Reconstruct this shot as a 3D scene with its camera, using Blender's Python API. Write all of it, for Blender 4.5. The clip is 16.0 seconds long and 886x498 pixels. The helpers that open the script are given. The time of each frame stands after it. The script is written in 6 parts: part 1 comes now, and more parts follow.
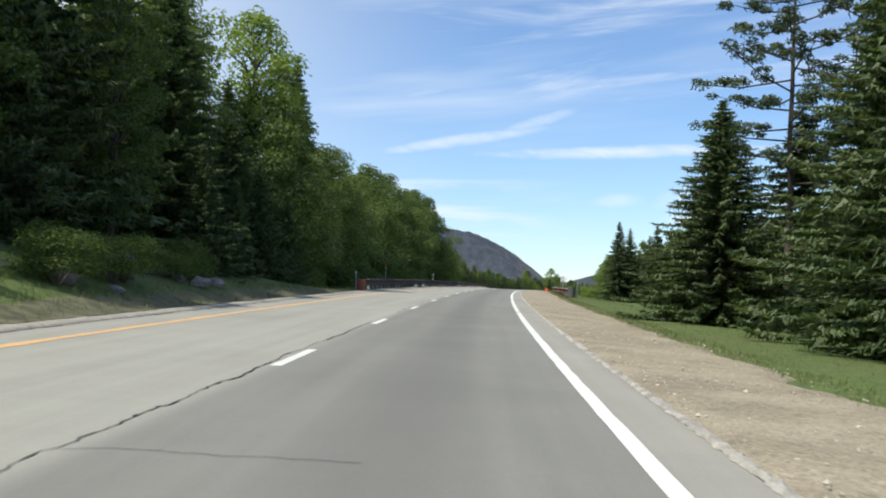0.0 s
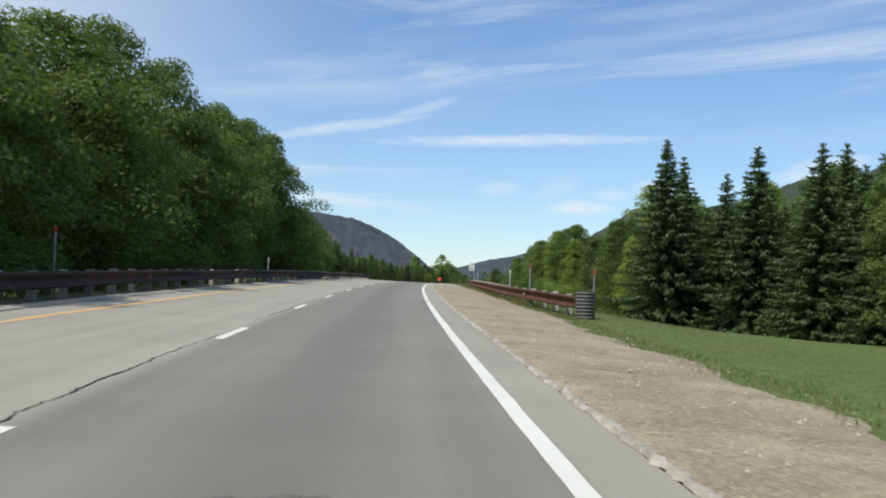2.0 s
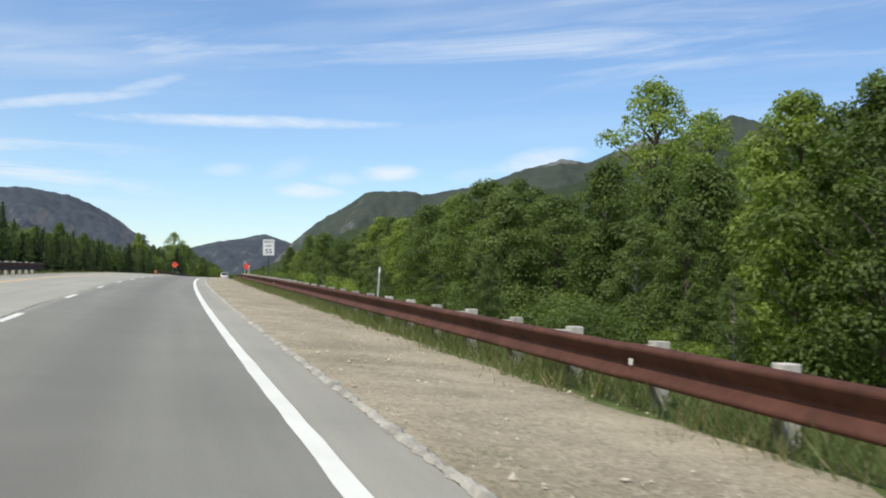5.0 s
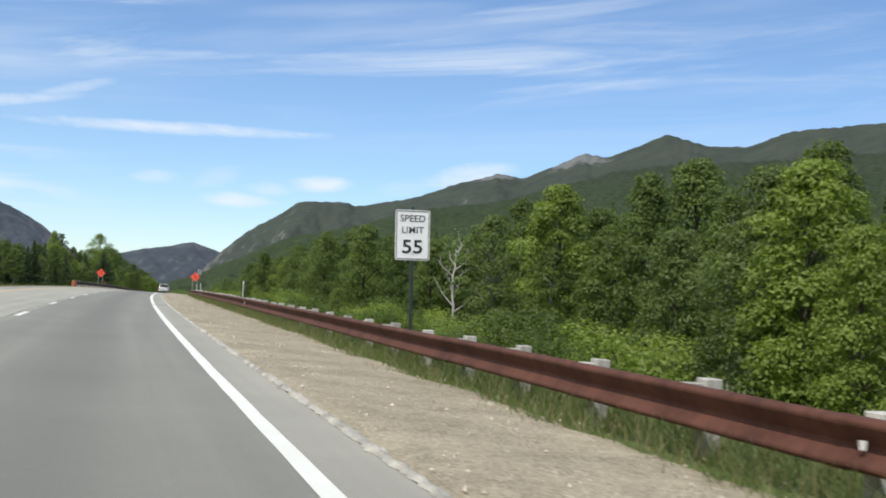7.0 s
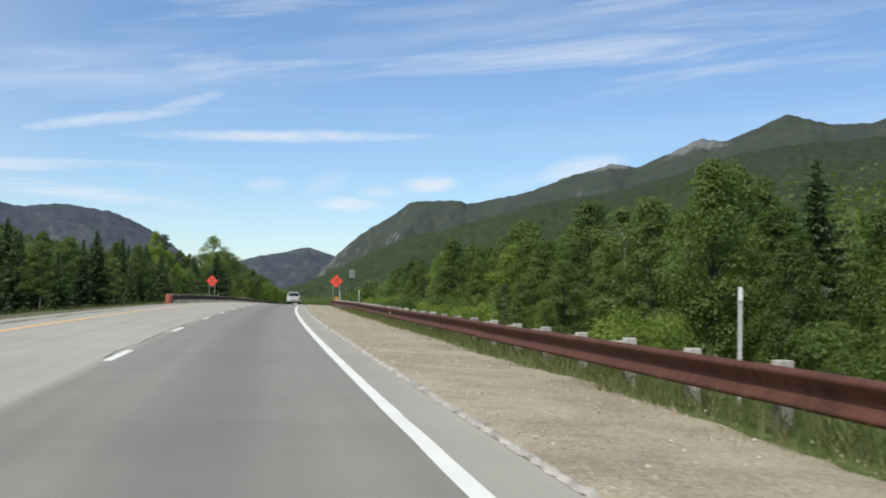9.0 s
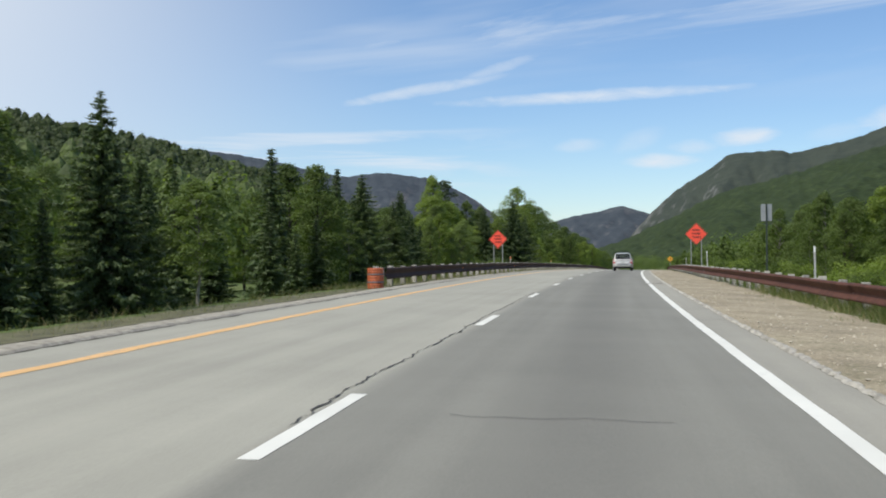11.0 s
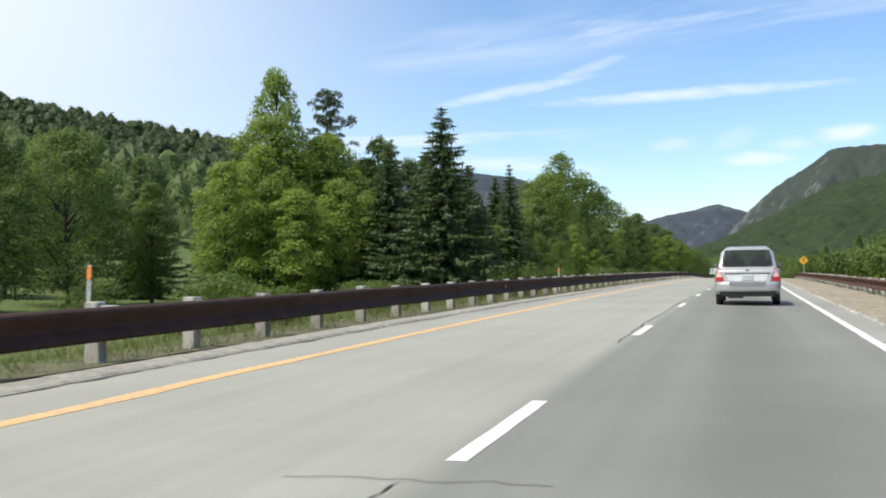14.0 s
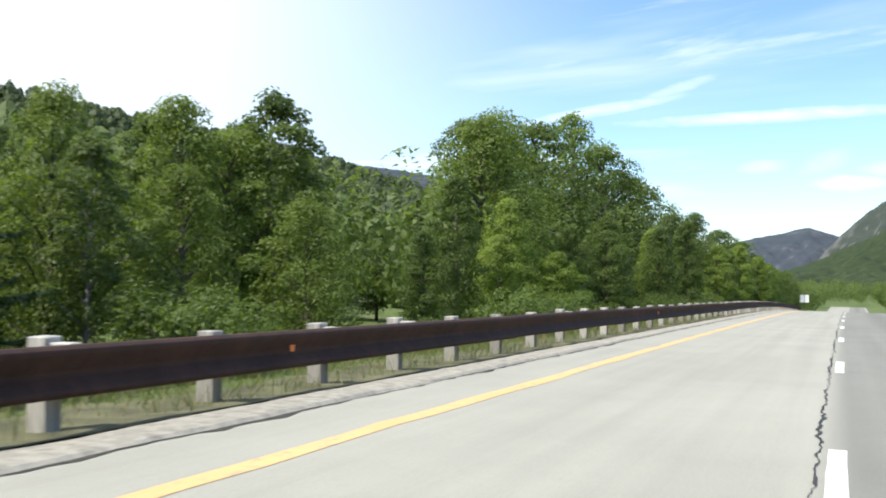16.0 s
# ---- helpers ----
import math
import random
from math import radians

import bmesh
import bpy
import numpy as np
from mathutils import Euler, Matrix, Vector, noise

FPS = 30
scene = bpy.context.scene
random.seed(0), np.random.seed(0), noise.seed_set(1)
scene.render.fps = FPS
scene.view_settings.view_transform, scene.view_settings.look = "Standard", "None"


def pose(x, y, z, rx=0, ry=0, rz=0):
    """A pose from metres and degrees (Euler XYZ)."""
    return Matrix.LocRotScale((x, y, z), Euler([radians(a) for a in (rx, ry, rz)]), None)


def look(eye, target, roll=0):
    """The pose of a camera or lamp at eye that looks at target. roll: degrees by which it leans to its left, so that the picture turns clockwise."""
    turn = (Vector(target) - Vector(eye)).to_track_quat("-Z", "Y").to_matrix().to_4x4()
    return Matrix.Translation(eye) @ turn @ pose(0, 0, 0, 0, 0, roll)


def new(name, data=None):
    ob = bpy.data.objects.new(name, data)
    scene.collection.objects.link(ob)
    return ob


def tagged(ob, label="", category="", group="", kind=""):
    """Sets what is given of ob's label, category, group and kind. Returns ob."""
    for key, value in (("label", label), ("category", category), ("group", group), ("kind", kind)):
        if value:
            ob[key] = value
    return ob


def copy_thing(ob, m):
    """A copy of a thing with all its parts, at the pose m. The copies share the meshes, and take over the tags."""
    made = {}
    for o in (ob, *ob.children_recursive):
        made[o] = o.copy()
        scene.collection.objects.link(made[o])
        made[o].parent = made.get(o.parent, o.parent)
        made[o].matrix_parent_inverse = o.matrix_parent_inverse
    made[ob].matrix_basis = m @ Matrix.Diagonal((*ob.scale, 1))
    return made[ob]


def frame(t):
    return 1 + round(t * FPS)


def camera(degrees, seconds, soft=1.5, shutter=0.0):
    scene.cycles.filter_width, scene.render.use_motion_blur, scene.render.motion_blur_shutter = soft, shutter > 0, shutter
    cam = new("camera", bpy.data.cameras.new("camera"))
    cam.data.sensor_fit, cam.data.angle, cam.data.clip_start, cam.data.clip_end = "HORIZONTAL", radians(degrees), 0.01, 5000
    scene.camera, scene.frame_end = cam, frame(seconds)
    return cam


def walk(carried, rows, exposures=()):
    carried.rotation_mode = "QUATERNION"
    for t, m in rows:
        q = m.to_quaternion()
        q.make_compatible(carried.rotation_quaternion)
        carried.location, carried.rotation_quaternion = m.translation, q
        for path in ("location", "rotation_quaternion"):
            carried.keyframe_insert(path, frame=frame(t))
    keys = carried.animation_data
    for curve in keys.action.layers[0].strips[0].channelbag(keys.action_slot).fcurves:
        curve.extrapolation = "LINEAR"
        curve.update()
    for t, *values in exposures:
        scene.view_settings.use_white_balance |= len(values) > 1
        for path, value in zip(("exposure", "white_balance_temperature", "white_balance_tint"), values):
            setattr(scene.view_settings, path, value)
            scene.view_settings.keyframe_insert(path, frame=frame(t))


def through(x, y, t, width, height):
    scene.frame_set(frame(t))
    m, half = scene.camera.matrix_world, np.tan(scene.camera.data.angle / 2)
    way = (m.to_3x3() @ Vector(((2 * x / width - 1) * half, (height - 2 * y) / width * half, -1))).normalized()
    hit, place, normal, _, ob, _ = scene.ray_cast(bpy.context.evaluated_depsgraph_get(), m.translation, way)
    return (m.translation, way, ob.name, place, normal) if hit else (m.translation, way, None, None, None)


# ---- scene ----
cam = camera(42.88, 16.0, soft=1.9, shutter=0.07)
PATH = [
    (0, pose(-1.346, 0.850, 1.275, 92.659, -1.744, 9.152)),
    (0.5, pose(-3.123, 15.288, 1.607, 91.876, -1.073, 8.714)),
    (1, pose(-4.877, 29.671, 1.940, 92.190, -1.141, 9.226)),
    (1.5, pose(-6.573, 44.000, 2.272, 92.651, -2.002, 7.588)),
    (2, pose(-8.136, 58.252, 2.598, 92.183, -1.739, 3.223)),
    (2.5, pose(-9.622, 72.325, 2.908, 90.598, -0.675, -0.254)),
    (3, pose(-10.953, 86.309, 3.200, 91.937, -0.885, -2.004)),
    (3.6, pose(-12.397, 102.809, 3.526, 91.895, -1.243, -4.448)),
    (4.3, pose(-13.910, 121.750, 3.876, 91.846, -1.660, -7.504)),
    (5, pose(-15.264, 140.398, 4.186, 91.797, -2.078, -10.542)),
    (5.5, pose(-16.153, 153.514, 4.381, 91.762, -2.376, -12.539)),
    (6, pose(-17.010, 166.428, 4.553, 92.421, -2.557, -14.246)),
    (6.5, pose(-17.645, 179.202, 4.702, 93.678, -2.940, -14.718)),
    (7, pose(-18.204, 191.684, 4.829, 92.652, -3.287, -14.192)),
    (7.5, pose(-18.646, 203.764, 4.933, 92.424, -2.851, -14.276)),
    (8, pose(-19.032, 215.750, 5.022, 93.065, -2.498, -13.264)),
    (8.5, pose(-19.344, 227.720, 5.094, 92.504, -1.352, -11.213)),
    (9, pose(-19.623, 239.709, 5.152, 92.285, -1.058, -8.449)),
    (9.5, pose(-19.891, 251.722, 5.194, 91.900, 0.369, -2.089)),
    (10, pose(-20.130, 263.744, 5.222, 90.025, -0.302, 2.384)),
    (10.6, pose(-20.231, 278.244, 5.236, 90.111, 0.173, 5.895)),
    (11.3, pose(-20.160, 295.230, 5.228, 90.211, 0.727, 8.190)),
    (12, pose(-19.934, 312.275, 5.195, 90.311, 1.281, 9.092)),
    (12.5, pose(-19.703, 324.491, 5.157, 90.383, 1.677, 9.023)),
    (13, pose(-19.441, 336.751, 5.105, 90.236, 1.304, 8.432)),
    (13.5, pose(-19.138, 348.858, 5.034, 90.480, 0.791, 8.862)),
    (14, pose(-18.927, 360.796, 4.947, 90.317, 0.942, 12.114)),
    (14.5, pose(-18.732, 372.723, 4.842, 89.322, -0.177, 13.833)),
    (15, pose(-18.563, 384.984, 4.714, 89.964, -0.565, 14.523)),
    (15.5, pose(-18.393, 397.436, 4.563, 89.863, -0.497, 16.573)),
    (16, pose(-18.212, 409.948, 4.397, 91.208, -0.502, 16.296)),
]
EXPOSURES = [(0.0, -0.03), (1.0, -0.08), (2.0, -0.26), (2.5, -0.32), (3.0, -0.40), (5.5, -0.14), (8.5, -0.16), (9.0, -0.26), (9.5, -0.40), (10.0, -0.46), (12.5, 0.0), (14.5, 0.05), (15.5, 0.35), (16.0, 0.45)]
walk(cam, PATH, EXPOSURES)

# ---- light ----
SUN_AZ, SUN_EL = radians(-140), radians(56)      # from +y towards +x; the sun stands high to the left
sun = new("sun", bpy.data.lights.new("sun", "SUN"))
sun.data.energy, sun.data.angle, sun.data.color = 4.2, radians(0.53), (1.0, 0.95, 0.87)
SUN_DIR = Vector((math.sin(SUN_AZ) * math.cos(SUN_EL), math.cos(SUN_AZ) * math.cos(SUN_EL), math.sin(SUN_EL)))
sun.matrix_world = look((0, 0, 60), Vector((0, 0, 60)) - SUN_DIR)

world = bpy.data.worlds.new("world")
scene.world = world
world.use_nodes = True


class Nodes:
    """Short hand for building node trees."""

    def __init__(self, tree):
        self.t = tree
        tree.nodes.clear()

    def add(self, kind, **kw):
        n = self.t.nodes.new(kind)
        for k, v in kw.items():
            if k in n.inputs:
                n.inputs[k].default_value = v
        return n

    def link(self, a, b):
        self.t.links.new(a, b)

    def put(self, v, sock):
        if isinstance(v, (int, float)):
            sock.default_value = v
        elif isinstance(v, (tuple, list)):
            sock.default_value = (*v, 1.0) if sock.type == "RGBA" and len(v) == 3 else v
        else:
            self.t.links.new(v, sock)

    def math(self, op, a, b=0.0, c=0.0, clamp=False):
        n = self.t.nodes.new("ShaderNodeMath")
        n.operation, n.use_clamp = op, clamp
        for s, v in zip(n.inputs, (a, b, c)):
            self.put(v, s)
        return n.outputs[0]

    def mix(self, f, a, b, mode="MIX"):
        n = self.t.nodes.new("ShaderNodeMix")
        n.data_type, n.blend_type = "RGBA", mode
        self.put(f, n.inputs[0])
        self.put(a, n.inputs[6])
        self.put(b, n.inputs[7])
        return n.outputs[2]

    def noise(self, vec, scale, detail=4.0, rough=0.55, distort=0.0):
        n = self.t.nodes.new("ShaderNodeTexNoise")
        if vec is not None:
            self.put(vec, n.inputs["Vector"])
        n.inputs["Scale"].default_value, n.inputs["Detail"].default_value = scale, detail
        n.inputs["Roughness"].default_value, n.inputs["Distortion"].default_value = rough, distort
        return n.outputs["Fac"]

    def ramp(self, v, lo, hi, a=0.0, b=1.0):
        n = self.t.nodes.new("ShaderNodeMapRange")
        n.interpolation_type = "SMOOTHSTEP"
        self.put(v, n.inputs["Value"])
        for k, q in zip(("From Min", "From Max", "To Min", "To Max"), (lo, hi, a, b)):
            self.put(q, n.inputs[k])
        return n.outputs["Result"]

    def xyz(self, x, y, z):
        n = self.t.nodes.new("ShaderNodeCombineXYZ")
        for s, v in zip(n.inputs, (x, y, z)):
            self.put(v, s)
        return n.outputs[0]

    def split(self, v):
        n = self.t.nodes.new("ShaderNodeSeparateXYZ")
        self.put(v, n.inputs[0])
        return n.outputs


def build_sky():
    n = Nodes(world.node_tree)
    sky = n.add("ShaderNodeTexSky")
    sky.sky_type, sky.sun_disc = "NISHITA", False
    sky.sun_elevation, sky.sun_rotation = SUN_EL, SUN_AZ
    sky.altitude, sky.air_density, sky.dust_density, sky.ozone_density = 400, 1.0, 0.15, 3.0
    gen = n.add("ShaderNodeTexCoord").outputs["Generated"]
    x, y, z = n.split(gen)
    az = n.math("MULTIPLY", n.math("ARCTAN2", x, y), 57.2958)
    el = n.math("MULTIPLY", n.math("ARCSINE", z), 57.2958)
    # thin cirrus sheets, drawn out along the wind
    lean = n.math("ADD", el, n.math("MULTIPLY", az, -0.10))
    flow = n.xyz(n.math("MULTIPLY", az, 0.045), n.math("MULTIPLY", lean, 0.42), 3.7)
    cirrus = n.ramp(n.noise(flow, 1.0, 7.0, 0.6, 0.7), 0.46, 0.80)
    high = n.ramp(el, 7.5, 12.0)
    veil = n.math("MULTIPLY", n.math("MULTIPLY", cirrus, high), 0.75)
    flow2 = n.xyz(n.math("MULTIPLY", az, 0.03), n.math("MULTIPLY", lean, 0.3), 8.1)
    broad = n.math("MULTIPLY", n.ramp(n.noise(flow2, 1.0, 4.0, 0.5, 0.3), 0.45, 0.75), n.ramp(el, 6.0, 11.0, 0.0, 0.45))
    low = n.xyz(n.math("MULTIPLY", az, 0.09), n.math("MULTIPLY", el, 1.1), 1.3)
    bank = n.math("MULTIPLY", n.ramp(n.noise(low, 1.0, 5.0, 0.55, 0.4), 0.42, 0.7),
                  n.math("MULTIPLY", n.ramp(az, -1.0, -9.0), n.math("MULTIPLY", n.ramp(el, 2.7, 4.1), n.ramp(el, 7.2, 5.3))))
    # whiter haze towards the sun's side
    glare = n.math("MULTIPLY", n.ramp(az, -5.0, -38.0), n.ramp(el, 2.0, 14.0, 0.70, 0.92))
    cover = n.math("MAXIMUM", n.math("MAXIMUM", veil, broad), n.math("MAXIMUM", n.math("MULTIPLY", bank, 0.8), glare))
    ragged = n.noise(n.xyz(n.math("MULTIPLY", az, 0.5), n.math("MULTIPLY", el, 1.5), 0.0), 1.0, 6.0, 0.65, 0.5)
    fine = n.math("MULTIPLY_ADD", ragged, 2.2, -1.1)
    # streaks and small fair-weather clouds: azimuth, elevation, half widths, slope, density
    for a, e, wa, we, slope, dens in (
            (-8.6, 8.16, 4.2, 0.30, 0.17, 0.75), (-4.6, 9.21, 2.2, 0.30, 0.30, 0.5), (0.2, 7.76, 7.2, 0.30, 0.03, 0.85),
            (-13.4, 9.81, 0.9, 0.35, 0.0, 0.5), (-0.4, 5.31, 1.2, 0.34, 0.05, 0.45), (2.5, 5.56, 1.2, 0.5, 0.3, 0.3),
            (3.6, 4.46, 1.7, 0.34, 0.0, 0.95), (5.2, 5.11, 1.1, 0.34, 0.0, 0.5), (7.6, 5.51, 1.5, 0.42, 0.08, 1.0),
            (15.2, 6.41, 2.2, 0.6, 0.2, 0.9), (12.0, 5.61, 1.5, 0.4, 0.1, 0.25)):
        da = n.math("SUBTRACT", az, a)
        de = n.math("SUBTRACT", n.math("SUBTRACT", el, e), n.math("MULTIPLY", da, slope))
        u = n.math("POWER", n.math("DIVIDE", da, wa), 2.0)
        w = n.math("POWER", n.math("DIVIDE", de, we), 2.0)
        r = n.math("ADD", n.math("ADD", u, w), fine)
        cover = n.math("MAXIMUM", cover, n.math("MULTIPLY", n.ramp(r, 1.7, -0.9), dens))
    tint = n.mix(1.0, sky.outputs[0], SKY_TINT, "MULTIPLY")
    col = n.mix(cover, tint, CLOUD)
    bg = n.add("ShaderNodeBackground")
    bg.inputs["Strength"].default_value = 0.145
    n.link(col, bg.inputs["Color"])
    out = n.add("ShaderNodeOutputWorld")
    n.link(bg.outputs[0], out.inputs["Surface"])


SKY_TINT, CLOUD = (0.88, 0.98, 1.10), (6.6, 7.1, 7.7)
build_sky()

# ---- materials ----


def material(name):
    m = bpy.data.materials.new(name)
    m.use_nodes = True
    n = Nodes(m.node_tree)
    b = n.add("ShaderNodeBsdfPrincipled")
    out = n.add("ShaderNodeOutputMaterial")
    n.link(b.outputs[0], out.inputs["Surface"])
    return m, n, b


def bump(n, b, height, strength, distance):
    k = n.add("ShaderNodeBump")
    k.inputs["Strength"].default_value, k.inputs["Distance"].default_value = strength, distance
    n.link(height, k.inputs["Height"])
    n.link(k.outputs[0], b.inputs["Normal"])


def object_coords(n):
    return n.add("ShaderNodeTexCoord").outputs["Object"]


def place_coords(n):
    return n.add("ShaderNodeNewGeometry").outputs["Position"]


def plain(name, col, rough=0.5, metal=0.0, vary=0.12, scale=6.0, bumps=0.0):
    """A painted, plastic or bare surface with faint stains and grain."""
    m, n, b = material(name)
    v = object_coords(n)
    stain = n.noise(v, scale, 5.0, 0.6)
    grain = n.noise(v, scale * 14, 3.0, 0.6)
    f = n.math("ADD", n.math("MULTIPLY", stain, 0.7), n.math("MULTIPLY", grain, 0.3))
    dark = tuple(c * (1 - vary) for c in col)
    light = tuple(min(1.0, c * (1 + vary)) for c in col)
    n.link(n.mix(n.ramp(f, 0.3, 0.7), dark, light), b.inputs["Base Color"])
    n.put(n.ramp(stain, 0.3, 0.7, rough * 0.85, min(1.0, rough * 1.15)), b.inputs["Roughness"])
    b.inputs["Metallic"].default_value = metal
    if bumps:
        bump(n, b, grain, 0.5, bumps)
    return m


def foliage(name, dark, light, through=0.3, rough=0.55):
    m, n, b = material(name)
    geo = n.add("ShaderNodeNewGeometry")
    info = n.add("ShaderNodeObjectInfo")
    patch = n.noise(geo.outputs["Position"], 0.45, 3.0, 0.6)
    f = n.math("ADD", n.math("MULTIPLY", geo.outputs["Random Per Island"], 0.55), n.math("MULTIPLY", info.outputs["Random"], 0.25))
    f = n.math("ADD", f, n.math("MULTIPLY_ADD", patch, 0.9, -0.35))
    col = n.mix(n.ramp(f, 0.0, 1.0), dark, light)
    n.link(col, b.inputs["Base Color"])
    b.inputs["Roughness"].default_value = rough
    b.inputs["Specular IOR Level"].default_value = 0.3
    tr = n.add("ShaderNodeBsdfTranslucent")
    n.link(n.mix(1.0, col, (1.15, 1.25, 0.5), "MULTIPLY"), tr.inputs["Color"])
    mx = n.add("ShaderNodeMixShader")
    mx.inputs[0].default_value = through
    n.link(b.outputs[0], mx.inputs[1])
    n.link(tr.outputs[0], mx.inputs[2])
    out = [k for k in n.t.nodes if k.type == "OUTPUT_MATERIAL"][0]
    n.link(mx.outputs[0], out.inputs["Surface"])
    return m


def asphalt_material():
    m, n, b = material("worn_asphalt")
    uv = n.add("ShaderNodeUVMap")
    u, lat, _ = n.split(uv.outputs[0])
    p = place_coords(n)
    fine = n.noise(p, 55.0, 3.0, 0.7)
    patch = n.noise(p, 0.35, 5.0, 0.6)
    along = n.noise(n.xyz(n.math("MULTIPLY", u, 0.05), n.math("MULTIPLY", lat, 2.2), 0.0), 1.0, 4.0, 0.55)
    # the right lane is newer and darker, with an oily middle
    lane = n.ramp(n.math("ADD", lat, n.math("MULTIPLY_ADD", patch, 0.2, -0.1)), -3.9, -3.5)
    base = n.mix(lane, (0.338, 0.330, 0.276), (0.214, 0.210, 0.180))
    oil = n.math("MULTIPLY", n.ramp(lat, -2.7, -1.9), n.ramp(lat, -0.9, -1.7))
    base = n.mix(n.math("MULTIPLY", oil, n.ramp(along, 0.2, 0.7, 0.25, 0.6)), base, (0.128, 0.125, 0.109))
    edge = n.ramp(lat, 0.0, 0.12)
    base = n.mix(edge, base, (0.315, 0.303, 0.255))
    f = n.math("ADD", n.math("MULTIPLY", fine, 0.45), n.math("ADD", n.math("MULTIPLY", patch, 0.3), n.math("MULTIPLY", along, 0.35)))
    col = n.mix(n.ramp(f, 0.25, 0.85), n.mix(1.0, base, (0.74, 0.74, 0.74), "MULTIPLY"), n.mix(1.0, base, (1.25, 1.25, 1.24), "MULTIPLY"))
    n.link(col, b.inputs["Base Color"])
    b.inputs["Roughness"].default_value = 0.85
    bump(n, b, fine, 0.4, 0.004)
    return m


def gravel_material():
    m, n, b = material("sandy_gravel")
    p = place_coords(n)
    vor = n.add("ShaderNodeTexVoronoi")
    vor.inputs["Scale"].default_value = 34.0
    n.link(p, vor.inputs["Vector"])
    stone = vor.outputs["Color"]
    patch = n.noise(p, 0.55, 7.0, 0.72)
    mid = n.noise(p, 4.0, 5.0, 0.65)
    sand = n.mix(n.ramp(patch, 0.32, 0.68), (0.205, 0.172, 0.112), (0.415, 0.358, 0.245))
    r, _, _ = n.split(stone)
    pebbles = n.mix(n.ramp(r, 0.1, 0.9), (0.13, 0.108, 0.072), (0.52, 0.45, 0.33))
    col = n.mix(n.ramp(mid, 0.3, 0.7, 0.15, 0.6), sand, pebbles)
    weeds = n.math("MULTIPLY", n.ramp(n.noise(p, 0.5, 5.0, 0.7), 0.46, 0.72), n.ramp(n.noise(p, 9.0, 5.0, 0.75), 0.42, 0.66))
    col = n.mix(n.math("MULTIPLY", weeds, 0.8), col, (0.10, 0.115, 0.04))
    n.link(col, b.inputs["Base Color"])
    b.inputs["Roughness"].default_value = 0.95
    bump(n, b, n.math("ADD", vor.outputs["Distance"], n.math("MULTIPLY", mid, 1.5)), 0.6, 0.014)
    return m


def ground_material():
    m, n, b = material("grassy_ground")
    p = place_coords(n)
    a = n.noise(p, 0.25, 6.0, 0.65)
    c = n.noise(p, 3.5, 5.0, 0.7)
    e = n.noise(p, 24.0, 3.0, 0.7)
    grass = n.mix(n.ramp(c, 0.3, 0.7), (0.056, 0.100, 0.018), (0.124, 0.188, 0.040))
    dry = n.mix(e, (0.09, 0.075, 0.03), (0.16, 0.14, 0.06))
    col = n.mix(n.ramp(a, 0.45, 0.72, 0.12, 0.62), grass, dry)
    n.link(col, b.inputs["Base Color"])
    b.inputs["Roughness"].default_value = 0.95
    bump(n, b, n.math("ADD", c, n.math("MULTIPLY", e, 0.5)), 0.8, 0.06)
    return m


